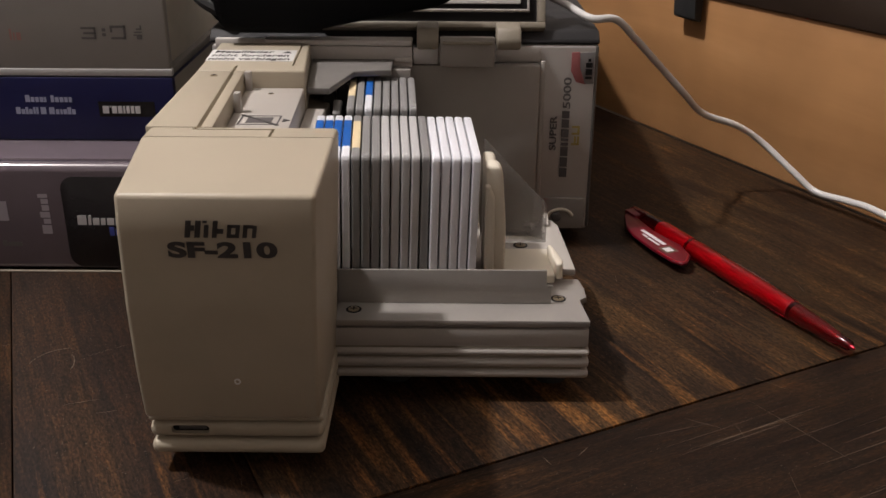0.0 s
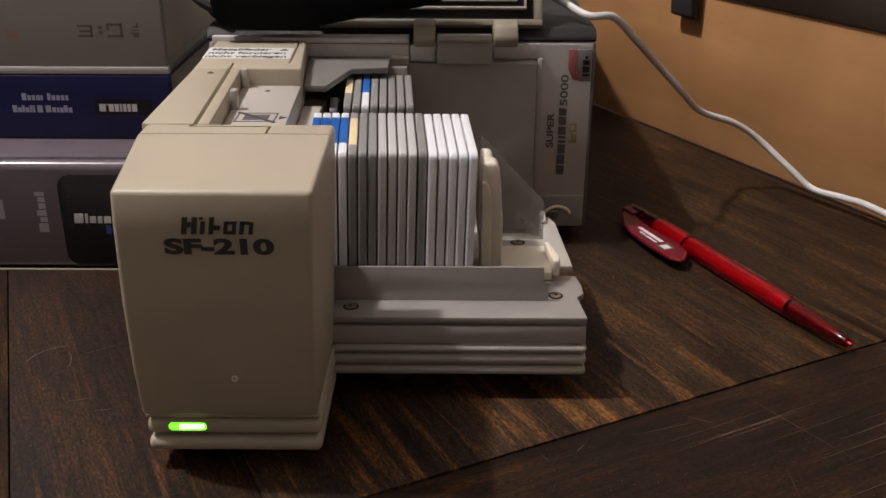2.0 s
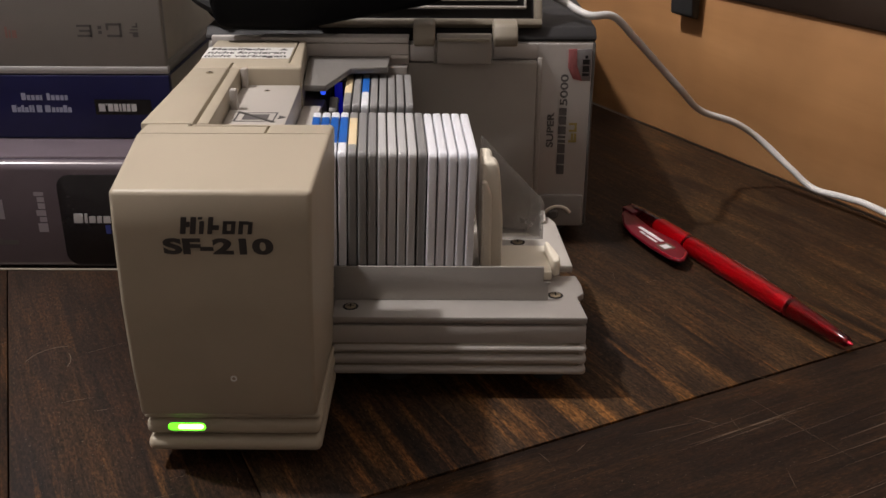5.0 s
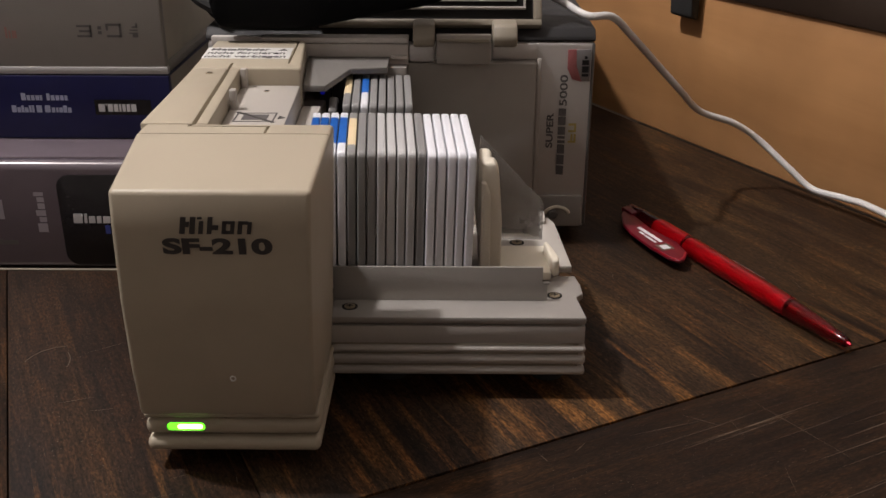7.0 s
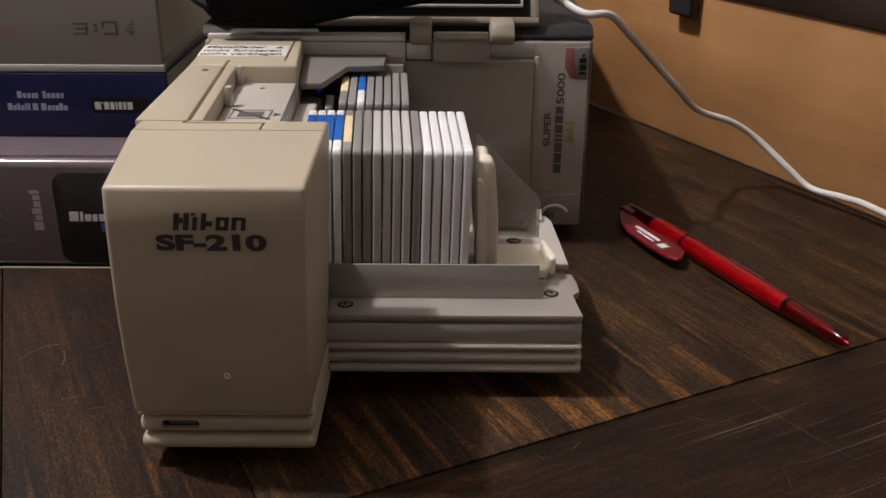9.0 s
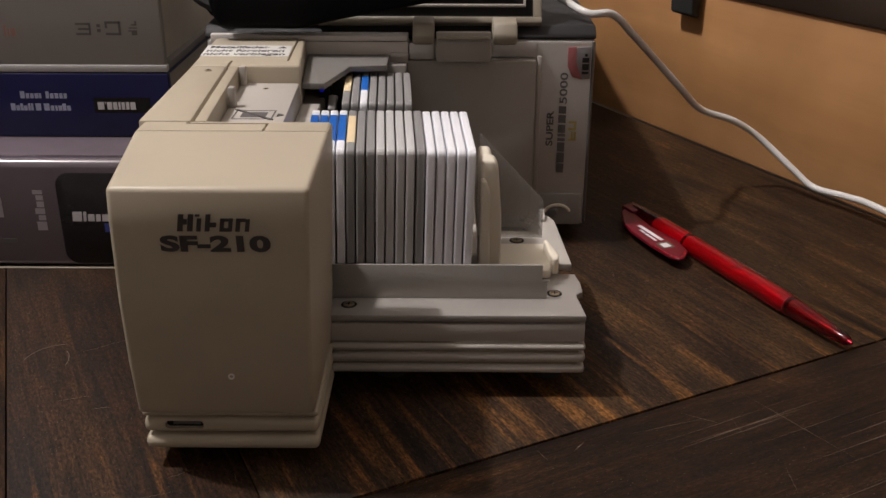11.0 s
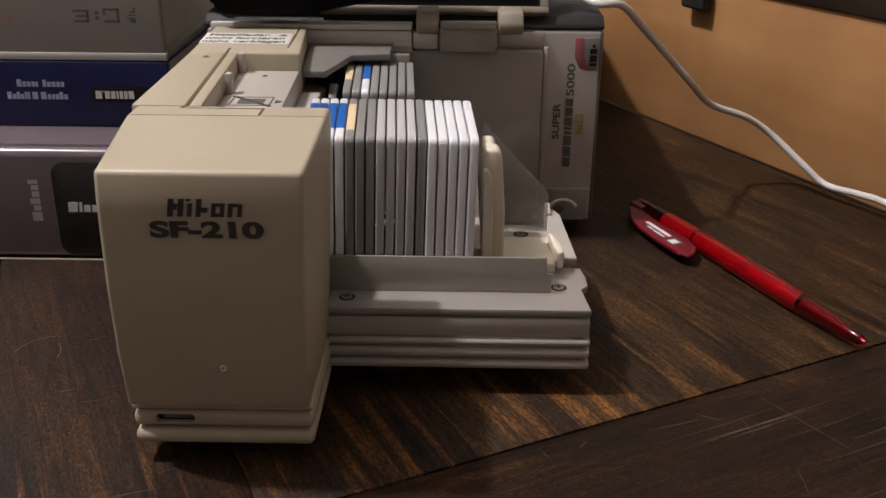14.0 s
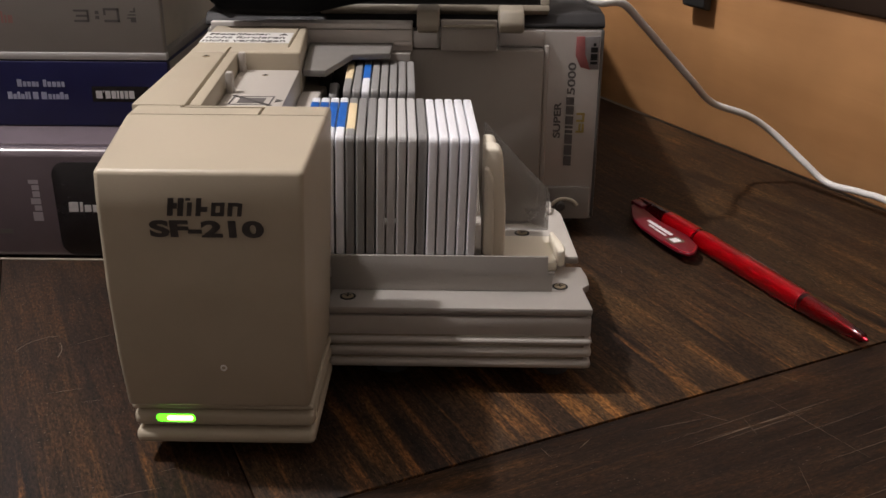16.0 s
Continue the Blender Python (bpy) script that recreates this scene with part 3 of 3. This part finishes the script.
    part("lever_knob", lathe([(2.4, 0), (2.4, 1.2), (1.6, 1.8)], front(159.5, -1.2, 14), 16), M_CHAR, emblem)
    # hinged flap, opened upwards and leaning back
    tongue = part("tongue", box(104.6, 128.4, -11.6, -8, 87.2, 100, 0.7), M_PANEL, s, "dull grey tongue of the flap")
    part("ridge", box(105.6, 127.4, -13, -11.2, 97, 98.4, 0.4), M_BEIGE_D, tongue)
    for a, b in ((94.6, 104), (129, 139.6)):
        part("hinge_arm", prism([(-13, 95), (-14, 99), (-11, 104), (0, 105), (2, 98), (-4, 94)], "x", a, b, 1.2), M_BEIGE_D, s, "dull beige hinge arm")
    lean = pose(0, 0.003, 0.1010, -28, 0, 0)
    bm = box(52, 151, -3, 5, -0.4, 2.6, 0.7)
    box(147.6, 151, -3, 5, 2.4, 44, 0.8, into=bm)
    box(52, 55.4, -3, 5, 2.4, 44, 0.8, into=bm)
    box(52, 151, -3, 5, 42, 45.6, 0.8, into=bm)
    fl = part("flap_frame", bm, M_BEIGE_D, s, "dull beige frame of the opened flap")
    fl.matrix_basis = lean
    part("flap_back", box(55, 148, 3, 6, 2, 43, 0.3), M_CAVITY, fl, "black inside of the flap")
    bm = box(59, 144.3, 0.5, 2.5, 8.4, 9.4, 0.3)
    box(143.3, 144.3, 0.5, 2.5, 9.4, 40, 0.3, into=bm)
    box(59, 60, 0.5, 2.5, 9.4, 40, 0.3, into=bm)
    part("inner_rim", bm, M_GREY, fl)
    # pane coloured white in place of what it would mirror
    part("pane", box(66, 140.4, 1.4, 2.9, 12.2, 38, 0.3), M_MIRROR, fl, "glossy pane with its pale reflection put into the colour")


build_scanner()


def build_case():
    c = thing("black_case", "black grained soft camera case lying on the scanner", "case", 20, 20, 100.6)
    part("body", box(1, 57, 2, 76, 100.8, 130, 9, 4), M_BLACK, c)
    part("side_pouch", prism([(12, 102.6), (46, 101.6), (62, 105.4), (106, 113.6), (116, 122), (110, 132), (7, 132), (9, 110)], "y", -17, -1.5, 4.0, 4), M_BLACK, c)
    part("strap", tube([(10, 30, 130), (-3, 20, 126), (-3, 10, 114), (10, 4, 107)], 3.2, 10), M_RUBBER, c)


build_case()


# ---- slide feeder ----
def build_feeder():
    f = thing("slide_feeder", "beige automatic slide feeder with grey tray and ribbed base", "slide feeder", 60, -110, 0)
    hood = part("hood", prism([(-139, 20.9), (-139, 97), (-150, 97), (-197.0, 95.6), (-197.4, 86), (-195.6, 62), (-192.0, 40), (-187.6, 20.9)], "x", 15, 74.2, 1.5, 4), M_BEIGE, f)
    for v in hood.data.vertices:
        x, y, z = v.co / MM
        k = min(1, max(0, (97 - z) / 77))
        x += -3.5 * k if x > 45 else 3.5 * k + max(0, (-150 - y)) / 47 * 6.2 * (1 - k)
        v.co = Vector((x, y, z)) * MM
    tool = box(10, 80, -150.25, -149.8, 96.2, 99, 0)
    cut(hood, tool)
    cut(hood, box(29.6, 54.6, -142.5, -141.7, 95.8, 99, 0))
    cut(hood, box(53.7, 54.6, -149.6, -141.7, 95.8, 99, 0))
    cut(hood, box(29.0, 30.3, -142.5, -138, 95.8, 99, 0))
    ring = [(48 + 0.75 * math.cos(a), -191.3, 36 + 0.75 * math.sin(a)) for a in [math.pi * k / 5 for k in range(11)]]
    part("chip_mark", tube(ring, 0.24, 8, 2), M_STICKER, f, "tiny pale nick")
    # print
    m = pose(38.8 * MM, -197.35 * MM, 83.6 * MM, 94.3, 0, 0) @ Matrix.Diagonal((0.93, 1, 1, 1))
    bars("maker_mark", [(0, 1.6, 0, 5), (1.2, 3.0, 2, 3.6), (2.8, 4.4, 0, 5), (5.4, 6.7, 0, 3.8), (5.6, 6.9, 4.3, 5), (7.8, 9.2, 0, 5), (9.2, 11.2, 1.2, 2.6), (12, 13.2, 0, 3.8), (12.6, 15, 0, 1), (12.6, 15, 2.9, 3.8), (14.4, 15.6, 0, 3.8), (16.5, 17.8, 0, 3.8), (17.3, 19.8, 2.8, 3.8), (19.2, 20.4, 0, 3.6)], M_INK, f, m, lean=0.18)
    lettering("model_number", "SF-210", M_INK, f, pose(34.0 * MM, -197.1 * MM, 77.9 * MM, 94.3, 0, 0), 4.3, 1.72, 0.045)
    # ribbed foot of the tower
    # core in darker beige, putting shade into the grooves between the ribs
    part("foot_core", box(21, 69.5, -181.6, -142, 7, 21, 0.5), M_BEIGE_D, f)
    for z0, z1, y in ((6.4, 11.2, -185.2), (18.4, 20.2, -185.0), (12.2, 17.5, -184.8)):
        rib = part("rib", box(18.4, 71.4, y, -141, z0, z1, min(2.1, (z1 - z0) * 0.45), 4), M_BEIGE, f)
    cut(rib, prism(rounded(25.0, 36.6, 13.8, 16.5, 1.2), "y", -188, -182.6, 0))
    part("lamp_window", prism(rounded(24.9, 37.5, 13.1, 16.9, 1.2), "y", -183.0, -182.2, 0.1), M_CAVITY, f, "opaque dark plate for the unlit indicator lamp")
    # lighter bar drawn in as a glint on the dark plate
    part("window_glint", box(27, 35.4, -183.2, -182.9, 14.4, 15.5, 0.2), M_CHAR, f)
    # indicator chip glows at all times; sliding it into the foot imitates switching off
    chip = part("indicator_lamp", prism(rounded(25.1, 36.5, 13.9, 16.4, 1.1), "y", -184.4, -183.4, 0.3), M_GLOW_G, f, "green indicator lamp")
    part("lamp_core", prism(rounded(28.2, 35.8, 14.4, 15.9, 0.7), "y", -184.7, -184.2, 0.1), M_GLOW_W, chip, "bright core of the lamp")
    for x, y in ((30, -165), (62, -165), (90, -125), (146, -125), (60, -30), (146, -30)):
        part("foot", lathe([(6, 0), (6, 5), (5, 8.6)], pose(x * MM, y * MM, 0), 18), M_RUBBER, f)
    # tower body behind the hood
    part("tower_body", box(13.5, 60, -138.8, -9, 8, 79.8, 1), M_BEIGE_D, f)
    part("side_rail", prism([(13.2, -138.8), (29.6, -138.8), (25.1, -62.2), (11.8, -62.2)], "z", 79.9, 97, 0.7), M_BEIGE, f)
    part("tray_border", prism([(30.7, -138.8), (34.6, -138.8), (30.0, -62.2), (26.2, -62.2)], "z", 79.9, 97, 0.7), M_BEIGE, f)
    block = part("rear_block", prism([(11.4, -62), (53.2, -62), (48.4, -10), (9.6, -10)], "z", 79.9, 97, 1.0, 3), M_BEIGE, f)
    cut(block, prism([(46.9, -54), (47.8, -54), (45.9, -9), (45.1, -9)], "z", 95.8, 99, 0))
    cut(block, prism([(25.1, -62.5), (26.2, -62.5), (25.9, -54), (24.9, -54)], "z", 95.8, 99, 0))
    part("tray_floor", prism([(34.8, -138.6), (55.6, -138.6), (52.6, -62.2), (30.2, -62.2)], "z", 79.9, 90.2, 0.5), M_TRAY, f, "light grey tray floor")
    part("side_ledge", prism([(55.8, -138.6), (60.6, -138.6), (60.2, -61), (52.8, -61)], "z", 62, 81.8, 0.5), M_TRAY, f)
    for x, y in ((31.6, -65), (33.8, -97)):
        part("peg", box(x - 1, x + 1.4, y - 1.6, y + 1.6, 89, 97.4, 0.5), M_GREY, f)
    screw(f, 20, -71, 96.6, 2.0)
    screw(f, 41.2, -71, 89.6, 2.0)
    m = pose(0, 0, 0.0903)
    bars("slide_symbol", [(36.4, 50.4, -113.4, -112.8), (36.4, 50.4, -102.8, -102.2), (36.4, 37, -113, -102.4), (49.8, 50.4, -113, -102.4), (39, 47.8, -111, -104.6)], M_INK_G, f, m, 0.06)
    part("strike", prism([(35.6, -101.4), (36.8, -101.0), (51, -113.8), (50, -114.4)], "z", 90.2, 90.42, 0), M_INK, f)
    part("arrow", prism([(51.4, -110), (53.8, -108), (51.4, -106)], "z", 90.2, 90.36, 0), M_INK, f)
    sticker = part("sticker", prism([(11.2, -46), (46.3, -46.6), (45.3, -26.4), (10.0, -25.8)], "z", 96.8, 97.25, 0.05), M_STICKER, f, "white warning sticker")
    for k, (text, y) in enumerate((("Metallfeder", -32.0), ("nicht forcieren", -38.6), ("nicht verbiegen", -45.0))):
        lettering("warning_line", text, M_INK, sticker, pose(0.0118, y * MM, 0.0973), 4.1, 0.91, 0.02)
    part("sticker_mark", prism([(40, -32), (43.6, -32), (41.8, -28.4)], "z", 97.26, 97.36, 0), M_INK, sticker)
    # cover takes its shade from the darker colour
    part("slot_cover", prism([(53.4, -60.8), (62.2, -61.4), (69.4, -31.6), (84.4, -29.4), (84.4, -8.8), (48.8, -8.8)], "z", 87.4, 90, 0.5), M_COVER, f, "grey cover over the slide slot")
    # solid black block puts the slot's darkness into the colour
    part("slot_cavity", box(60.8, 70.4, -15.5, -10, 34.2, 87, 0), M_CAVITY, f, "black block standing for the shaded slot")
    # wall behind the slides, its shade painted as a darker grey
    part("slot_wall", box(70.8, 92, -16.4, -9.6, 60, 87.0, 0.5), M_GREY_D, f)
    claw = part("claw", prism([(-66, 66), (-62, 80), (-56, 84), (-50, 82), (-50, 80), (-56, 81), (-61, 77), (-64, 66)], "x", 63, 66, 0.4), M_CHAR, f, "bent dark steel feed claw")
    part("claw_bracket", box(62.4, 65.2, -52, -46, 60, 80, 0.6), M_CHAR, f)
    # added dark boxes that hide the blue glows once drawn back
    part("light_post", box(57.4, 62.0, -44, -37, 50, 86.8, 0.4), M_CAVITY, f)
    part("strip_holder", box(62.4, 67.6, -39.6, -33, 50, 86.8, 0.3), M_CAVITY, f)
    # bright lamp chip and strip while a slide is read, then a dim copy
    glow = part("scan_light", prism(rounded(57.9, 60.0, 82.0, 85.6, 0.7), "y", -45, -44.2, 0.2), M_GLOW_B, f, "blue scanning light deep in the slot")
    part("light_strip", box(63.2, 66.4, -40.6, -40, 70, 86, 0.2), M_GLOW_DEEP, glow, "deep blue strip with its own glow")
    # added glow: weaker stage of the same scanning light as a second chip
    faint = part("pilot_light", prism(rounded(58.0, 59.8, 82.2, 85.2, 0.6), "y", -44.8, -44.1, 0.2), M_GLOW_DEEP, f, "dim copy of the blue scanning light")
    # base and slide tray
    # darker core behind the ribs; the groove shade is in its colour
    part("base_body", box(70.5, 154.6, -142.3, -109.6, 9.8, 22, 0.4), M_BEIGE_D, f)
    part("base_band", box(70.5, 156.4, -142.8, -109.6, 21.4, 28.1, 0.5), M_GREY, f)
    for z0, z1 in ((9.4, 12.6), (13.6, 17.0), (18.0, 20.6)):
        part("rib", box(70.2, 157.0, -143.6, -110, z0, z1, 1.35, 3), M_GREY, f)
    part("top_plate", prism([(70.6, -143.2), (156.6, -143.2), (155.0, -127), (157.6, -124.2), (157.6, -117), (156.4, -109.4), (70.6, -109.4)], "z", 28.9, 31.5, 0.6), M_PLATE, f, "grey painted metal plate")
    lip = part("lip", prism([(70.6, 31.6), (144.4, 31.6), (144.4, 38.4), (142.6, 38.4), (142.6, 44.2), (70.6, 44.2)], "y", -130.4, -129.4, 0.25), M_PLATE, f, "bent-up metal lip")
    part("lip_tab", box(142.8, 145.0, -130.4, -129.1, 37.4, 38.6, 0.3), M_PLATE, f)
    screw(f, 76.5, -135.5, 31.3, 2.7)
    screw(f, 147.4, -126.2, 31.3, 2.7)
    part("slot_floor", box(70.5, 154, -109.2, -101, 9, 25, 0.4), M_PANEL, f)
    part("tray_bed", box(60.8, 121.5, -129.2, -10, 8, 34.2, 0.4), M_TRAY, f)
    part("rear_plate", prism([(121.8, -100.8), (156.4, -100.8), (154.2, -57), (152.0, -51), (147.9, -51), (147.9, -72), (121.8, -72)], "z", 28.6, 31.6, 0.6), M_TRAY, f)
    part("rear_base", box(121.8, 147.6, -100, -58, 8, 27.4, 0.6), M_BEIGE_D, f)
    part("rear_rail", box(147.8, 152.0, -100, -52, 8, 28.4, 0.6), M_GREY, f)
    screw(f, 137.2, -78.6, 31.4, 2.9)
    part("end_step", prism([(-59, 31.7), (-59, 33), (-52, 35), (-52, 31.7)], "x", 148.0, 150.2, 0.4), M_TRAY, f)
    # ivory pusher on its carriage
    p = part("pusher", prism([(121.2, 35.2), (128.6, 35.2), (128.6, 57), (127.2, 75.6), (125.8, 78.3), (121.2, 78.6)], "y", -121, -113, 1.2, 3), M_CREAMP, f, "ivory plastic slide pusher")
    part("pusher_rear", prism([(121.0, 36), (126.8, 36), (125.4, 75.4), (124.2, 76.6), (121.0, 76.6)], "y", -112.8, -98, 0.8), M_CREAMP, p)
    part("pusher_rib", prism([(121.0, 35.6), (124.6, 35.6), (124.4, 68), (122.8, 72.4), (121.0, 72.8)], "y", -125, -121.2, 1.1, 3), M_CREAMP, p)
    part("carriage", prism([(121.6, -127), (131, -127), (131, -115), (147.2, -115), (147.2, -90), (121.6, -90)], "z", 32.0, 35.4, 0.8), M_CREAMP, p)
    part("finger_tab", prism([(145.7, -97), (147.3, -96.6), (149.2, -105), (150.2, -111), (149.8, -114.6), (147.6, -115), (146.8, -109)], "z", 33.6, 39.8, 1.1, 3), M_CREAMP, p)
    guard = part("guard", prism([(122.2, 31.8), (147.4, 31.8), (147.4, 46.6), (146.2, 49.2), (142.2, 53.0), (122.2, 74.6)], "y", -76.0, -75.2, 0.15), M_CLEAR, f, "clear acrylic guard")
    guard.visible_shadow = False
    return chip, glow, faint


CHIP, GLOW, DIM_GLOW = build_feeder()


# ---- framed slides ----
def slide(name, label, mount, band, band_y, m):
    e = thing(name, label, "slide", group="framed slides in the tray")
    e.matrix_world = m
    sq = rounded(0, 50, 0, 50, 2.2, 4)
    # moulded frame with two fine ridges along its narrow sides
    bm = prism(sq, "x", 0.0, 2.8, 0.42, 2)
    for x0 in (0.72, 1.62):
        prism(rounded(-0.06, 50.06, -0.06, 50.06, 2.2, 4), "x", x0, x0 + 0.46, 0, into=bm)
    part("mount", bm, mount, e)
    part("film", box(-0.03, 0.4, 7, 43, 13, 37, 0), M_FILM, e)
    if band:
        part("band", box(-0.04, 2.84, *band_y, 48.6, 50.08, 0.4), band, e, "coloured index band")
    return e


def build_slides():
    kinds = {
        "b": ("white-framed slide with a blue band", M_SL_WHITE, M_BLUE, (10, 42)),
        "c": ("grey-framed slide with a cream band", M_SL_GREY, M_CREAM, (8, 41)),
        "g": ("dark grey plastic framed slide", M_SL_GREY, None, None),
        "l": ("light grey plastic framed slide", M_SL_LIGHT, None, None),
        "m": ("dark grey plastic framed slide", M_SL_GREY, None, None),
        "w": ("white plastic framed slide", M_SL_WHITE, None, None),
    }
    rnd = random.Random(7)
    tilt = 1.7
    for i, k in enumerate("bbbbcggllllmwwwww"):
        label, mount, band, by = kinds[k]
        top = 63.3 + 3.33 * i
        t = tilt + rnd.uniform(-0.12, 0.12)
        m = pose((top - 50 * math.sin(radians(t))) * MM, (-127.9 + rnd.uniform(-0.25, 0.25) - (1.0 if k == "w" else 0)) * MM, 34.3 * MM, 0, t, 4.4 - 1.5 * i / 16)
        slide("slide", label, mount, band, by, m)
    kinds["b"] = ("white-framed slide with a blue band", M_SL_WHITE, M_BLUE, (18, 42))
    kinds["c"] = ("grey-framed slide with a cream band", M_SL_GREY, M_CREAM, (17, 47))
    for i, k in enumerate("cgbggggg"):
        label, mount, band, by = kinds[k]
        t = 1.2
        m = pose((69.7 + 3.42 * i - 1.1) * MM, (-71 + rnd.uniform(-0.3, 0.3)) * MM, 35.2 * MM, 0, t, 3.4 - 0.3 * i / 7)
        slide("slide", label, mount, band, by, m)


build_slides()


# ---- pen ----
def build_pen():
    p = thing("ballpoint_pen", "translucent red plastic ballpoint pen lying on the table", "pen", 260.2, -110.4, 0, 112.4)
    ax = pose(0, 0, 4.6 * MM, 0, 90, 0)
    tip = part("tip", lathe([(1.5, 0), (2.1, 0.8), (2.7, 7), (3.2, 13), (3.9, 24), (4.25, 32)], ax, 28), M_RED_GLASS, p, "deep red translucent tip")
    part("refill", lathe([(0.5, -1.8), (1.0, -0.4), (1.0, 6), (1.5, 8), (2.2, 18), (2.4, 31)], ax, 16), M_RED_TIP, tip)
    barrel = part("barrel", lathe([(4.3, 32.6), (4.55, 34), (4.6, 42), (4.6, 96), (4.45, 102.6)], ax, 32), M_RED_GLASS, p, "deep red translucent barrel")
    part("ink_tube", lathe([(2.0, 33), (2.4, 36), (2.5, 98), (2.0, 102)], ax, 24), M_RED, barrel, "bright red inner tube")
    part("collar", lathe([(4.1, 31.9), (4.35, 32.3), (4.1, 32.7)], ax, 24), M_RED_TIP, p)
    cap = part("cap", lathe([(4.4, 103.0), (4.5, 105), (4.3, 126), (3.6, 144), (2.6, 152)], ax, 28), M_RED_GLASS, p, "deep red translucent cap")
    part("push_rod", lathe([(2.3, 103.4), (2.9, 106), (2.9, 124), (1.6, 128)], ax, 20), M_RED, cap)
    clip = part("clip", prism([(104, 4.6), (92, 7.4), (86, 13.2), (85.6, 16.2), (90, 18.6), (104, 19.4), (122, 18.6), (133, 16.0), (145, 9.6), (154.5, 0.5), (155.5, -3.5), (152, -3.6), (143, 4.4), (124, 6.6)], "z", 4.4, 6.0, 0.7, 3), M_RED_DARK, p, "broad deep red clip")
    part("clip_root", box(141, 151, -2.5, 6, 4.2, 7.2, 1.0), M_RED_DARK, clip)
    part("clip_rim", tube([(102, 18.7, 5.7), (91, 17.9, 5.7), (86.9, 15.6, 5.7), (88, 12.6, 5.7), (92.6, 8.3, 5.7)], 0.5, 8, 6), M_RED_TIP, clip, "brighter rounded clip end")
    part("imprint_field", prism(rounded(97.6, 104.4, 10.2, 16.6, 0.5), "z", 5.9, 6.08, 0), M_PRINT_SCR, clip)
    bars("imprint", [(98.8, 103.0, 11.6, 15.4), (106.5, 126, 10.6, 12.6), (107, 116, 13.8, 15.0), (117, 121, 13.6, 14.8)], M_PRINT_W, clip, pose(0, 0, 6.04 * MM), 0.12)
    bars("barrel_print", [(52, 58, -0.3, 0.3), (59, 66, -0.3, 0.3), (67, 74, -0.3, 0.3)], M_RED_INK, p, pose(0, -3.7 * MM, 7.5 * MM, 50, 0, 0), 0.2)


build_pen()


# ---- cable ----
def build_cable():
    c = thing("cable", "white round cable sagging from the scanner to the table", "cable", 300, 60, 0)
    part("cord", tube(CABLE, 1.75, 14, 10), M_CABLE, c)


CABLE = [
    (125, 110, 125),
    (145.7, 37.9, 114.9),
    (160.6, 24.8, 109.2),
    (171.9, 10.0, 104.7),
    (183.7, 12.6, 103.7),
    (195.5, 24.5, 92.6),
    (212.6, 43.6, 75.0),
    (226.6, 50.8, 60.6),
    (241.5, 65.4, 45.9),
    (261.2, 69.7, 38.3),
    (276.0, 70.5, 28.8),
    (291.4, 60.9, 15.6),
    (301.8, 52.7, 7.5),
    (312.5, 34.4, 8.9),
    (322.9, 12.3, 9.5),
    (365, -75, 2.2)]
build_cable()


# ---- what moves ----
def motions():
    s = 1 / FPS
    # lamps go out by being slid out of sight; their glow never changes
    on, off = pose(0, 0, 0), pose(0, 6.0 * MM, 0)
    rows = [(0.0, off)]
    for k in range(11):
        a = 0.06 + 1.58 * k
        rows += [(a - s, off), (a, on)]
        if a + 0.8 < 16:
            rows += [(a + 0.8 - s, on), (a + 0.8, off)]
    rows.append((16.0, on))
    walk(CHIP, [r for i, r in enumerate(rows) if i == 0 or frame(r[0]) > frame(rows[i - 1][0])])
    back = pose(0, 5.0 * MM, 0)
    walk(GLOW, [(0.0, back), (3.5 - s, back), (3.5, on), (5.6, on), (6.2, back), (16.0, back)])
    walk(DIM_GLOW, [(0.0, back), (3.5 - s, back), (3.5, on), (11.6, on), (13.4, back), (16.0, back)])


motions()
